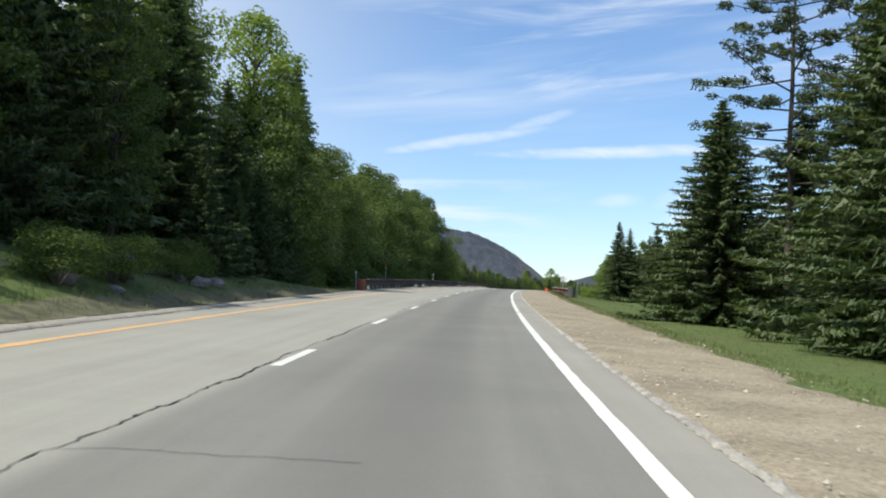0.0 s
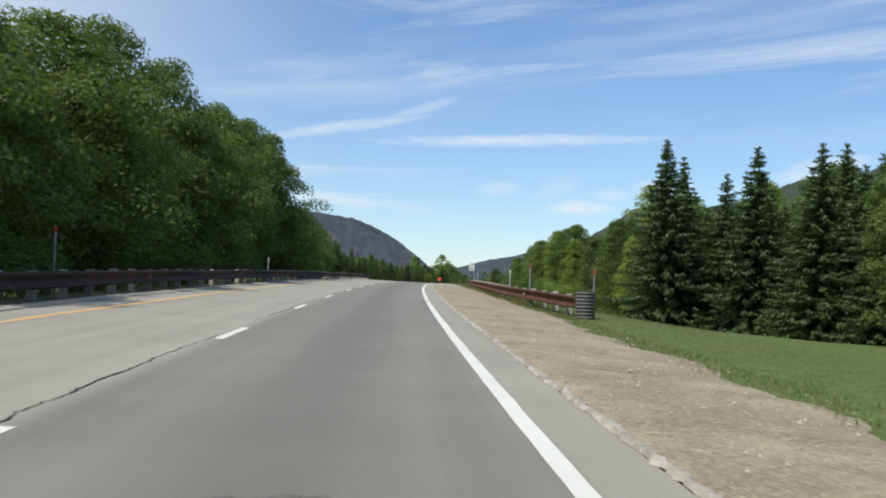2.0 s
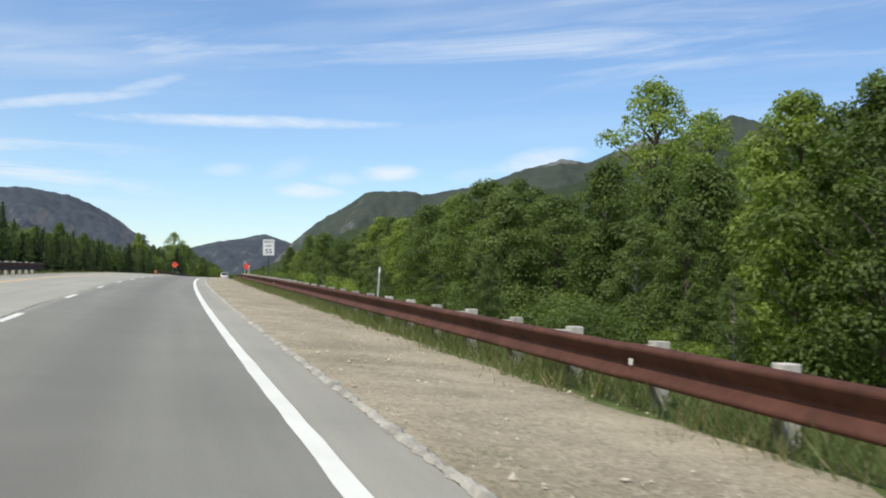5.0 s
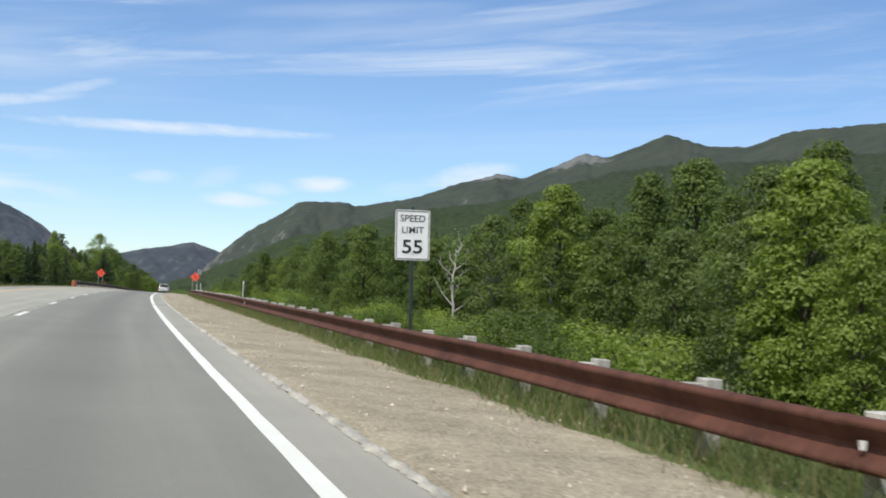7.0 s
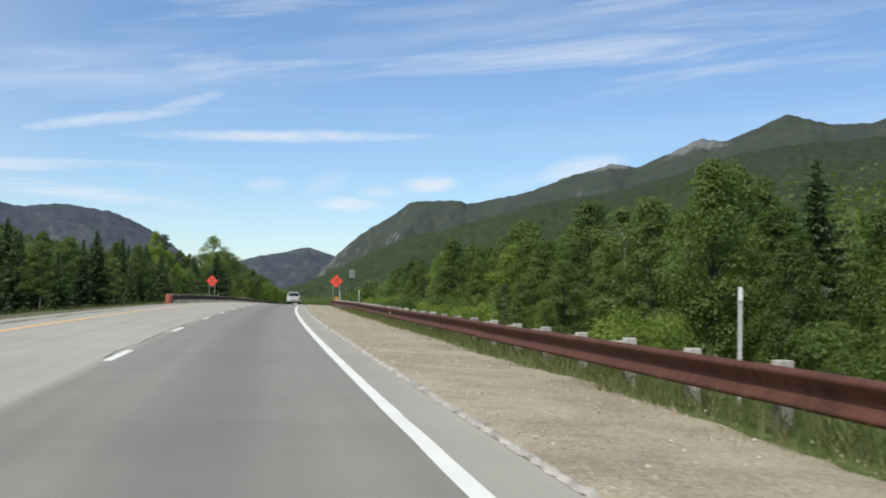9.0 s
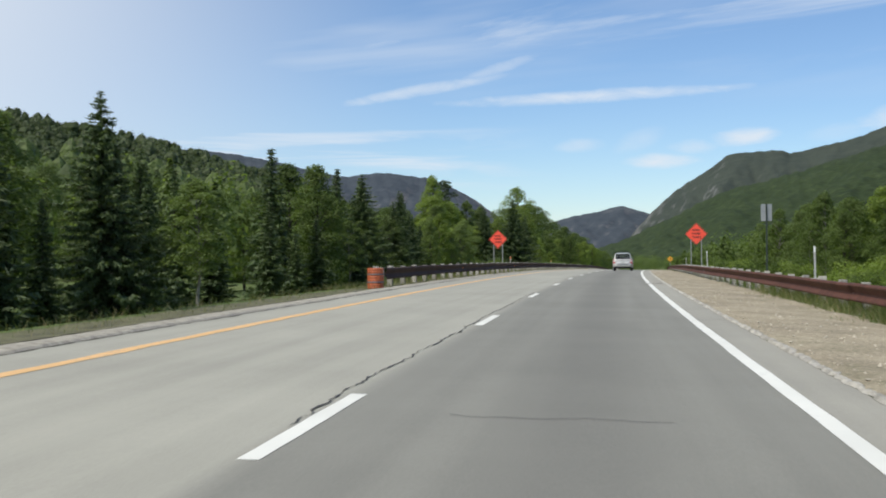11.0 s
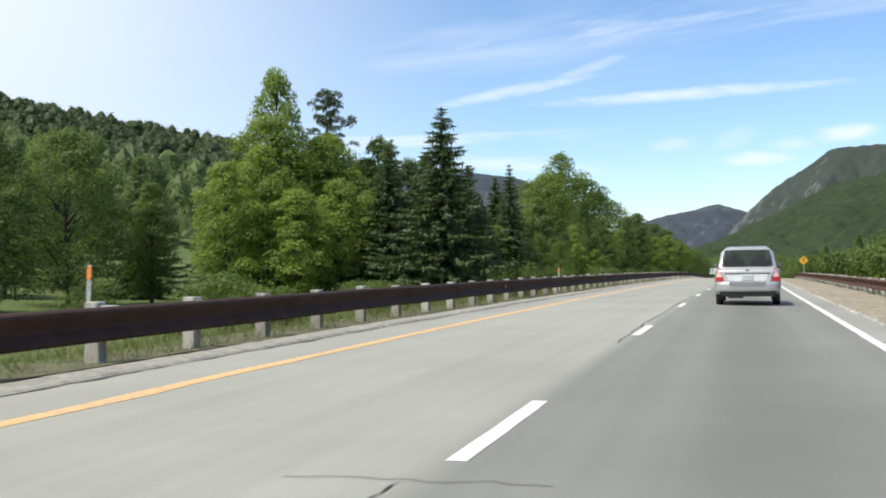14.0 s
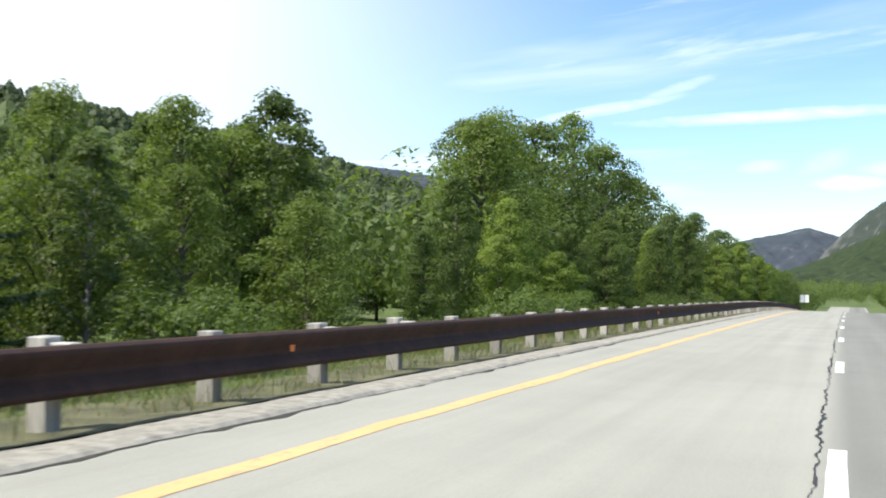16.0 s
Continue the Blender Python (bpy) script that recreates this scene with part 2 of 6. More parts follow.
def mountain_material(name, wood_dark, wood_light, rock, rock_from, rock_to, crowns=0.0, dim_high=False, slabs=()):
    m, n, b = material(name)
    geo = n.add("ShaderNodeNewGeometry")
    p = geo.outputs["Position"]
    _, _, nz = n.split(geo.outputs["Normal"])
    _, _, z = n.split(p)
    a = n.noise(p, 0.012, 6.0, 0.65)
    c = n.noise(p, 0.09, 5.0, 0.7)
    wood = n.mix(n.ramp(n.math("ADD", n.math("MULTIPLY", a, 0.6), n.math("MULTIPLY", c, 0.5)), 0.35, 0.75), wood_dark, wood_light)
    relief = n.math("ADD", a, n.math("MULTIPLY", c, 0.35))
    if dim_high:
        # spruce takes over from broadleaf wood with height
        height = n.math("ADD", z, n.math("MULTIPLY_ADD", a, 240.0, -120.0))
        wood = n.mix(n.ramp(height, 90.0, 250.0, 0.0, 0.85), wood, (0.046, 0.058, 0.040))
    if crowns:
        vor = n.add("ShaderNodeTexVoronoi")
        vor.inputs["Scale"].default_value = crowns
        n.link(p, vor.inputs["Vector"])
        tone = n.split(vor.outputs["Color"])[0]
        # shade between the crowns, painted as darker colour towards the cell edges
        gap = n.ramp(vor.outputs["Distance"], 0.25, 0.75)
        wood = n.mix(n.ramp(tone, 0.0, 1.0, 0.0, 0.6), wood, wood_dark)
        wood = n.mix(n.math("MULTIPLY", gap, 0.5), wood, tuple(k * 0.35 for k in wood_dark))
        relief = n.math("ADD", relief, n.math("MULTIPLY", gap, -0.5))
    stone = n.mix(n.ramp(c, 0.3, 0.7), tuple(k * 0.65 for k in rock), rock)
    steep = n.math("ADD", n.math("ADD", n.math("MULTIPLY", nz, -1.0), n.math("MULTIPLY", a, 0.5)), n.math("MULTIPLY", c, 0.25))
    col = n.mix(n.ramp(steep, rock_from, rock_to), wood, stone)
    for centre, size in slabs:
        # bare rock slabs under the summits
        far = n.add("ShaderNodeVectorMath")
        far.operation = "DISTANCE"
        n.link(p, far.inputs[0])
        far.inputs[1].default_value = centre
        ragged = n.math("ADD", far.outputs["Value"], n.math("MULTIPLY_ADD", n.noise(p, 0.02, 5.0, 0.7), 2.4 * size, -1.2 * size))
        col = n.mix(n.ramp(ragged, size, size * 0.55, 0.0, 0.85), col, n.mix(n.ramp(c, 0.3, 0.7), (0.12, 0.125, 0.125), (0.20, 0.205, 0.20)))
    n.link(col, b.inputs["Base Color"])
    b.inputs["Roughness"].default_value = 0.95
    b.inputs["Specular IOR Level"].default_value = 0.1
    bump(n, b, relief, 0.3, 6.0)
    return m


def paint_material(name, col, worn=0.35, lo=0.58):
    m, n, b = material(name)
    p = place_coords(n)
    chips = n.noise(p, 9.0, 5.0, 0.75)
    big = n.noise(p, 0.6, 4.0, 0.6)
    f = n.ramp(n.math("ADD", n.math("MULTIPLY", chips, 0.7), n.math("MULTIPLY", big, 0.3)), lo, lo + 0.12)
    n.link(n.mix(n.math("MULTIPLY", f, worn), n.mix(n.ramp(big, 0.3, 0.7), tuple(k * 0.9 for k in col), col), (0.2, 0.2, 0.195)), b.inputs["Base Color"])
    b.inputs["Roughness"].default_value = 0.7
    return m


def rust_material(name, dark, light):
    m, n, b = material(name)
    p = place_coords(n)
    _, _, z = n.split(p)
    a = n.noise(p, 1.3, 6.0, 0.65)
    c = n.noise(p, 30.0, 4.0, 0.7)
    drip = n.noise(n.xyz(n.math("MULTIPLY", n.split(p)[1], 6.0), n.math("MULTIPLY", n.split(p)[0], 6.0), n.math("MULTIPLY", z, 0.7)), 1.0, 4.0, 0.6)
    f = n.math("ADD", n.math("MULTIPLY", a, 0.45), n.math("ADD", n.math("MULTIPLY", c, 0.3), n.math("MULTIPLY", drip, 0.3)))
    n.link(n.mix(n.ramp(f, 0.35, 0.72), dark, light), b.inputs["Base Color"])
    n.put(n.ramp(c, 0.3, 0.7, 0.65, 0.9), b.inputs["Roughness"])
    b.inputs["Specular IOR Level"].default_value = 0.25
    bump(n, b, c, 0.3, 0.003)
    return m


def wood_material(name, dark, light, stretch=(18.0, 18.0, 1.6)):
    m, n, b = material(name)
    v = object_coords(n)
    mp = n.add("ShaderNodeMapping")
    mp.inputs["Scale"].default_value = stretch
    n.link(v, mp.inputs["Vector"])
    info = n.add("ShaderNodeObjectInfo")
    g = n.noise(mp.outputs[0], 1.0, 6.0, 0.65, 0.4)
    s = n.noise(v, 3.0, 4.0, 0.6)
    f = n.math("ADD", n.math("MULTIPLY", g, 0.7), n.math("ADD", n.math("MULTIPLY", s, 0.3), n.math("MULTIPLY_ADD", info.outputs["Random"], 0.25, -0.12)))
    n.link(n.mix(n.ramp(f, 0.3, 0.72), dark, light), b.inputs["Base Color"])
    b.inputs["Roughness"].default_value = 0.9
    bump(n, b, g, 0.5, 0.01)
    return m


ASPHALT, GRAVEL, GROUND = asphalt_material(), gravel_material(), ground_material()
WHITE_PAINT, YELLOW_PAINT = paint_material("white_road_paint", (0.76, 0.76, 0.69)), paint_material("yellow_road_paint", (0.76, 0.47, 0.20), 0.6, 0.52)
CRACK = plain("tarry_crack", (0.035, 0.034, 0.033), 0.8, vary=0.3)
KERB = plain("pale_asphalt_lip", (0.37, 0.352, 0.305), 0.95, vary=0.45, scale=2.5, bumps=0.03)
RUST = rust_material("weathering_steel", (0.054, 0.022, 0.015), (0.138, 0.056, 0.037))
# darker copy for the left rails: the shade on their faces is painted in
RUST_SHADED = rust_material("shaded_weathering_steel", (0.032, 0.018, 0.013), (0.074, 0.039, 0.028))
POST_WOOD = wood_material("grey_weathered_wood", (0.27, 0.255, 0.225), (0.56, 0.535, 0.48))
BARK = wood_material("bark", (0.045, 0.038, 0.03), (0.13, 0.11, 0.09), (9.0, 9.0, 1.5))
GREY_BARK = wood_material("grey_bark", (0.12, 0.11, 0.095), (0.33, 0.31, 0.28), (9.0, 9.0, 1.5))
PALE_BARK = wood_material("bleached_bark", (0.34, 0.32, 0.29), (0.62, 0.60, 0.56), (9.0, 9.0, 1.5))
BERM = plain("gravelly_berm", (0.36, 0.335, 0.275), 0.95, vary=0.35, scale=7.0, bumps=0.03)
IRON = plain("rusty_cast_iron", (0.055, 0.043, 0.036), 0.7, 0.3, vary=0.35, scale=9.0)
LITTER = plain("dry_leaf_litter", (0.120, 0.118, 0.062), 0.98, vary=0.55, scale=2.2, bumps=0.04)
# dark colour for the road edge crack and the berm's painted shadow
CRACK_SHADE = plain("dark_edge_crack_and_shade", (0.050, 0.046, 0.034), 0.95, vary=0.5, scale=5.0, bumps=0.01)
ROCK = plain("grey_rock", (0.22, 0.21, 0.195), 0.95, vary=0.45, scale=1.5, bumps=0.05)
ROCK_PALE = plain("pale_pebble", (0.52, 0.47, 0.38), 0.95, vary=0.4, scale=9.0)
LEAF = foliage("broad_leaves", (0.062, 0.098, 0.024), (0.172, 0.234, 0.066), 0.46)
LEAF_LIGHT = foliage("pale_broad_leaves", (0.130, 0.185, 0.034), (0.310, 0.390, 0.100), 0.5)
LEAF_DARK = foliage("deep_green_leaves", (0.072, 0.108, 0.036), (0.200, 0.262, 0.090), 0.5)
HILL_LEAF = foliage("hill_wood_leaves", (0.044, 0.066, 0.024), (0.112, 0.150, 0.056), 0.35)
LEAF_MID = foliage("fresh_green_leaves", (0.098, 0.142, 0.030), (0.240, 0.308, 0.082), 0.48)
NEEDLE = foliage("spruce_needles", (0.042, 0.073, 0.034), (0.140, 0.194, 0.080), 0.28, 0.6)
NEEDLE_TIP = foliage("young_spruce_tips", (0.082, 0.114, 0.056), (0.175, 0.215, 0.112), 0.3, 0.6)
PINE_NEEDLE = foliage("pine_needles", (0.034, 0.058, 0.030), (0.105, 0.140, 0.070), 0.2, 0.6)
GRASS_BLADE = foliage("grass_blades", (0.082, 0.118, 0.036), (0.180, 0.220, 0.082), 0.42)
DRY_BLADE = foliage("dry_grass_blades", (0.20, 0.17, 0.085), (0.38, 0.33, 0.18), 0.3)
# blue-grey woods: the haze of distance is mixed into these colours
HAZY_MOUNTAIN = mountain_material("hazy_grey_mountain_side", (0.042, 0.053, 0.066), (0.066, 0.079, 0.092), (0.16, 0.16, 0.165), -0.56, -0.36)
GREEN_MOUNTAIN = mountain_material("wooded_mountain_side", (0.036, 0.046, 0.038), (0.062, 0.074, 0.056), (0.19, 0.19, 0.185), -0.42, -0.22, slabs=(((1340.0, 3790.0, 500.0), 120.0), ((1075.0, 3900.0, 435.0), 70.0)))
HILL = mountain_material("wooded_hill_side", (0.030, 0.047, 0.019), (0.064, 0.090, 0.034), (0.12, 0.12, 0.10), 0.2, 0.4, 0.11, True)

# ---- the road's line ----
S_GRID = np.arange(-400.0, 1200.5, 1.0)


def road_line():
    head = np.radians(np.interp(S_GRID, (-50, 25, 75, 125, 175, 225, 275, 325, 375, 425, 500), (8.77, 6.97, 5.66, 4.33, 2.74, 1.43, 0.09, -1.28, -2.66, -3.18, -3.60)))
    slope = np.interp(S_GRID, (-50, 50, 120, 190, 260, 330, 400, 480, 540, 620, 700, 1000), (2.31, 2.30, 1.80, 0.97, 0.19, -0.40, -1.38, -1.75, -3.6, -3.8, -0.4, 0.0)) / 100
    mid = (head[1:] + head[:-1]) / 2
    x = np.concatenate([[0], np.cumsum(-np.sin(mid))])
    y = np.concatenate([[0], np.cumsum(np.cos(mid))])
    z = np.concatenate([[0], np.cumsum((slope[1:] + slope[:-1]) / 2)])
    k = int(np.argmin(abs(S_GRID)))
    z = z - z[k]
    return x - x[k], y - y[k], z, head


RX, RY, RZ, RH = road_line()


def bank_at(s):
    return 0.0258 - 0.0044 * np.clip(s, 0, 450) / 200


def smooth(v, a, b):
    t = np.clip((v - a) / (b - a), 0, 1)
    return t * t * (3 - 2 * t)


def rough(x, y, scale, seed=0.0):
    """Cheap rolling noise for arrays, about -1 to 1."""
    a, b = x / scale + seed, y / scale - seed * 1.7
    return (np.sin(a * 1.0 + 1.3 * np.sin(b * 0.7)) + np.sin(b * 1.3 + 1.1 * np.sin(a * 0.9 + 2)) + 0.6 * np.sin(a * 2.3 + b * 1.9) + 0.5 * np.sin(a * 3.9 - b * 4.3)) / 3.1


def ground_rise(s, lat):
    """Height of the ground over the road's plane."""
    d = np.maximum(-8.4 - lat, 0)
    cut = 1 - smooth(s, 45, 80)
    left = -0.05 * np.minimum(d, 1.2) + cut * (0.30 * np.clip(d - 1.0, 0, 9)) - (1 - cut) * 0.55 * smooth(d, 1.8, 6.0)
    left = left + smooth(d, 12, 160) * (19 + 9 * smooth(s, 400, 560)) * (0.25 + 0.75 * smooth(s, 150, 290)) * (1 - 0.6 * smooth(s, 520, 700))
    g = np.maximum(lat - 0.8, 0)
    drop = smooth(s, 85, 125)
    right = 0.03 - 0.03 * np.minimum(g, 4.0) - drop * 2.2 * smooth(lat, 5.2, 16.0) - (1 - drop) * 0.25 * smooth(lat, 5, 12)
    right = right + 0.06 * np.clip(lat - 150, 0, 900) + 0.03 * np.clip(lat - 60, 0, 90)
    far = np.maximum(d - 5, 0) + np.maximum(lat - 6, 0)
    return np.where(lat < -4, left, right) + 0.25 * smooth(far, 0, 12) * rough(s, lat, 5.0) + 1.5 * smooth(far, 60, 300) * rough(s, lat, 60.0, 2.0)


def road_plane(s, lat):
    lat_near = np.clip(lat, -12, 8)
    return np.interp(s, S_GRID, RZ) - bank_at(s) * lat_near


def spot(s, lat, dz=0.0, rise=True):
    """World place of a point at s along the right edge line, lat to its right, dz over the ground (or over the road's plane)."""
    h = np.interp(s, S_GRID, RH)
    z = road_plane(s, lat) + dz + (ground_rise(s, lat) if rise else 0.0)
    return np.stack([np.interp(s, S_GRID, RX) + np.cos(h) * lat, np.interp(s, S_GRID, RY) + np.sin(h) * lat, z + 0 * h], -1)


def heading(s):
    return math.degrees(float(np.interp(s, S_GRID, RH)))


def stand(s, lat, dz=0.0, rise=True, turn=0.0):
    """A pose at that place, its y axis along the road."""
    x, y, z = (float(k) for k in spot(float(s), float(lat), dz, rise))
    return pose(x, y, z, 0, 0, heading(s) + turn)


# ---- mesh helpers ----


def np_mesh(name, verts, faces, mats, smooth_shade=False, uv=None):
    """A mesh from arrays; all faces have the same number of corners."""
    verts, faces = np.asarray(verts, np.float32), np.asarray(faces, np.int32)
    me = bpy.data.meshes.new(name)
    k = faces.shape[1]
    me.vertices.add(len(verts))
    me.vertices.foreach_set("co", verts.ravel())
    me.loops.add(faces.size)
    me.loops.foreach_set("vertex_index", faces.ravel())
    me.polygons.add(len(faces))
    me.polygons.foreach_set("loop_start", np.arange(len(faces), dtype=np.int32) * k)
    me.polygons.foreach_set("use_smooth", np.full(len(faces), bool(smooth_shade)))
    if uv is not None:
        me.uv_layers.new(name="UVMap").data.foreach_set("uv", np.asarray(uv, np.float32)[faces.ravel()].ravel())
    for m in mats if isinstance(mats, (list, tuple)) else [mats]:
        me.materials.append(m)
    me.update(calc_edges=True)
    return me


def grid_faces(rows, cols):
    a = np.arange(rows * cols).reshape(rows, cols)
    return np.stack([a[:-1, :-1], a[:-1, 1:], a[1:, 1:], a[1:, :-1]], -1).reshape(-1, 4)


def to_mesh(bm, name, mat, shade=False):
    me = bpy.data.meshes.new(name)
    bmesh.ops.recalc_face_normals(bm, faces=bm.faces)
    bm.to_mesh(me)
    bm.free()
    for m in mat if isinstance(mat, (list, tuple)) else [mat]:
        me.materials.append(m)
    if shade:
        for p in me.polygons:
            p.use_smooth = True
    return me


def child(name, me, parent, m=None, label=""):
    ob = new(name, me)
    ob.parent = parent
    if m is not None:
        ob.matrix_basis = m
    return tagged(ob, label)


def part(name, bm, mat, parent, label="", shade=False):
    return child(name, to_mesh(bm, name, mat, shade), parent, None, label)


def box(bm, lo, hi, bevel=0.0):
    r = bmesh.ops.create_cube(bm, size=1.0)
    c = [(a + b) / 2 for a, b in zip(lo, hi)]
    d = [b - a for a, b in zip(lo, hi)]
    for v in r["verts"]:
        v.co = Vector((c[0] + v.co.x * d[0], c[1] + v.co.y * d[1], c[2] + v.co.z * d[2]))
    if bevel:
        es = {e for v in r["verts"] for e in v.link_edges}
        bmesh.ops.bevel(bm, geom=list(es), offset=bevel, segments=1, affect="EDGES")
    return bm


def boxed(lo, hi, bevel=0.0):
    return box(bmesh.new(), lo, hi, bevel)


def tube_arrays(points, radii, sides=6):
    pts = np.asarray(points, float)
    tan = np.gradient(pts, axis=0)
    tan /= np.linalg.norm(tan, axis=1)[:, None] + 1e-9
    ref = np.where(np.abs(tan[:, 2:3]) > 0.9, np.array([[1.0, 0, 0]]), np.array([[0, 0, 1.0]]))
    a = np.cross(tan, ref)
    a /= np.linalg.norm(a, axis=1)[:, None] + 1e-9
    b = np.cross(tan, a)
    th = np.arange(sides + 1) / sides * 2 * np.pi
    r = np.asarray(radii, float)[:, None, None]
    v = pts[:, None] + r * (np.cos(th)[None, :, None] * a[:, None] + np.sin(th)[None, :, None] * b[:, None])
    return v.reshape(-1, 3), grid_faces(len(pts), sides + 1)


def join(parts):
    vs, fs, k = [], [], 0
    for v, f in parts:
        vs.append(v)
        fs.append(f + k)
        k += len(v)
    return np.concatenate(vs), np.concatenate(fs)


def leaf_cards(c, nrm, length, width, rng, along=None):
    """A pointed card for each centre, facing about its normal."""
    n = len(c)
    nrm = nrm / (np.linalg.norm(nrm, axis=1)[:, None] + 1e-9)
    t = rng.normal(size=(n, 3)) if along is None else along + 0.15 * rng.normal(size=(n, 3))
    t -= nrm * (t * nrm).sum(1)[:, None]
    t /= np.linalg.norm(t, axis=1)[:, None] + 1e-9
    b = np.cross(nrm, t)
    L = (length * rng.uniform(0.6, 1.3, n))[:, None]
    W = (width * rng.uniform(0.6, 1.3, n))[:, None]
    v = np.stack([c - t * L * 0.4 + b * W * 0.5, c + t * L * 0.6, c - t * L * 0.4 - b * W * 0.5], 1)
    return v.reshape(-1, 3), np.arange(3 * n).reshape(n, 3)


# ---- ground and road ----


def build_ground():
    lat = np.concatenate([-np.geomspace(4800, 14, 46), np.linspace(-13, -8.6, 8), [-8.3, 0.7], np.linspace(1.2, 6, 8), np.linspace(7, 20, 10), np.geomspace(22, 4800, 44)])
    y = np.concatenate([-np.geomspace(4600, 210, 14), np.arange(-200, 700, 3.0), np.geomspace(710, 4800, 34)])
    s = np.interp(y, RY, S_GRID)
    xr, h = np.interp(s, S_GRID, RX), np.interp(s, S_GRID, RH)
    S, L = np.meshgrid(s, lat, indexing="ij")
    z = road_plane(S, L) + ground_rise(S, L)
    under = (L > -8.5) & (L < 0.8)
    z = np.where(under, road_plane(S, L) - 0.12, z)
    z = z - 0.10 * smooth(L, 0.6, 1.0) * (1 - smooth(L, 3.6, 4.6)) - 0.08 * smooth(-L, 8.4, 8.6) * (1 - smooth(-L, 8.9, 9.4))
    Y = np.repeat(y[:, None], len(lat), 1)
    X = xr[:, None] + L / np.cos(h)[:, None]
    ob = new("ground", np_mesh("ground", np.stack([X, Y, z], -1).reshape(-1, 3), grid_faces(len(y), len(lat)), GROUND, True))
    tagged(ob, "grassy valley floor beside the highway, rising to wooded hills", "ground", kind="structure")


def strip(name, s0, s1, step, lats, heights, mat, label, category, wobble=0.0, seed=1, kind="structure"):
    """A long strip along the road with the given cross section."""
    s = np.arange(s0, s1 + step / 2, step)
    lats, heights = np.asarray(lats, float), np.asarray(heights, float)
    S, L = np.meshgrid(s, lats, indexing="ij")
    rng = np.random.default_rng(seed)
    P = spot(S, L, 0, False)
    P[..., 2] += heights[None, :] + wobble * rng.normal(size=S.shape)
    me = np_mesh(name, P.reshape(-1, 3), grid_faces(len(s), len(lats)), mat, False, np.stack([S, L], -1).reshape(-1, 2))
    ob = new(name, me)
    return tagged(ob, label, category, kind=kind)


build_ground()
strip("road", -60, 750, 2.0, (-8.75, -8.72, -6, -3.66, -1.8, 0, 0.66, 0.68), (-0.16, 0.0, 0, 0, 0, 0, 0, -0.14), ASPHALT, "two-lane grey asphalt highway with a pale worn lane, a darker newer lane and cracks", "road")


def grass_back(s):
    """How far the gravel pushes the grass edge back towards the rail."""
    return 0.25 + 0.42 * (1 - smooth(s, 138, 165)) * smooth(s, 80, 100) + 0.12 * smooth(s, 205, 235)


def build_shoulder():
    s = np.arange(-60, 560, 0.5)
    lats = np.linspace(0.70, 4.6, 22)
    S, L = np.meshgrid(s, lats, indexing="ij")
    rng = np.random.default_rng(4)
    P = spot(S, L, 0.0, True)
    P[..., 2] += 0.012 - 0.035 * (1 - smooth(L, 0.7, 1.0)) + 0.014 * rough(S, L, 0.55, 3) + 0.02 * rough(S, L, 1.7, 1) + 0.005 * rng.normal(size=S.shape)
    edge = smooth(L - grass_back(S) + 0.40 * rough(S, L, 0.9, 8) + 0.3 * rough(S, L, 2.6, 5), 2.85, 3.75)
    P[..., 2] -= 0.12 * edge
    ob = new("shoulder", np_mesh("shoulder", P.reshape(-1, 3), grid_faces(len(s), len(lats)), GRAVEL, True))
    tagged(ob, "sandy gravel shoulder strewn with pebbles and dry weeds", "shoulder", kind="structure")
    lats = np.linspace(-10.9, -8.70, 9)
    S, L = np.meshgrid(s, lats, indexing="ij")
    P = spot(S, L, 0.0, True)
    P[..., 2] += 0.02 + 0.012 * rough(S, L, 0.5, 5) + 0.006 * rng.normal(size=S.shape) - 0.14 * smooth(-L, 10.2 + 0.3 * rough(S, L * 0, 1.3), 10.9)
    ob = new("shoulder", np_mesh("shoulder", P.reshape(-1, 3), grid_faces(len(s), len(lats)), LITTER, True))
    tagged(ob, "brown leaf litter and dry soil along the yellow-lined road edge", "shoulder", kind="structure")


build_shoulder()


def build_kerb():
    """The crumbling pale lip at the right edge of the asphalt."""
    s = np.arange(-30, 520, 0.10)
    rng = np.random.default_rng(7)
    n = len(s)
    inner = 0.650 + 0.016 * rng.normal(size=n)
    outer = 0.765 + 0.018 * rough(s, s * 0, 1.6) + 0.009 * rng.normal(size=n)
    top = 0.036 + 0.010 * rng.normal(size=n) + 0.01 * rough(s, s * 0, 2.0, 4)
    cols = []
    for lat, z in ((inner, 0.004 + 0 * s), (inner + 0.035, top), (outer - 0.03, top * 0.9), (outer + 0.04, -0.06 + 0 * s)):
        P = spot(s, lat, 0, False)
        P[:, 2] += z
        cols.append(P)
    V = np.stack(cols, 1).reshape(-1, 3)
    tagged(new("kerb", np_mesh("kerb", V, grid_faces(n, 4), KERB, False)), "crumbling pale asphalt kerb lip along the shoulder", "kerb", kind="structure")


build_kerb()


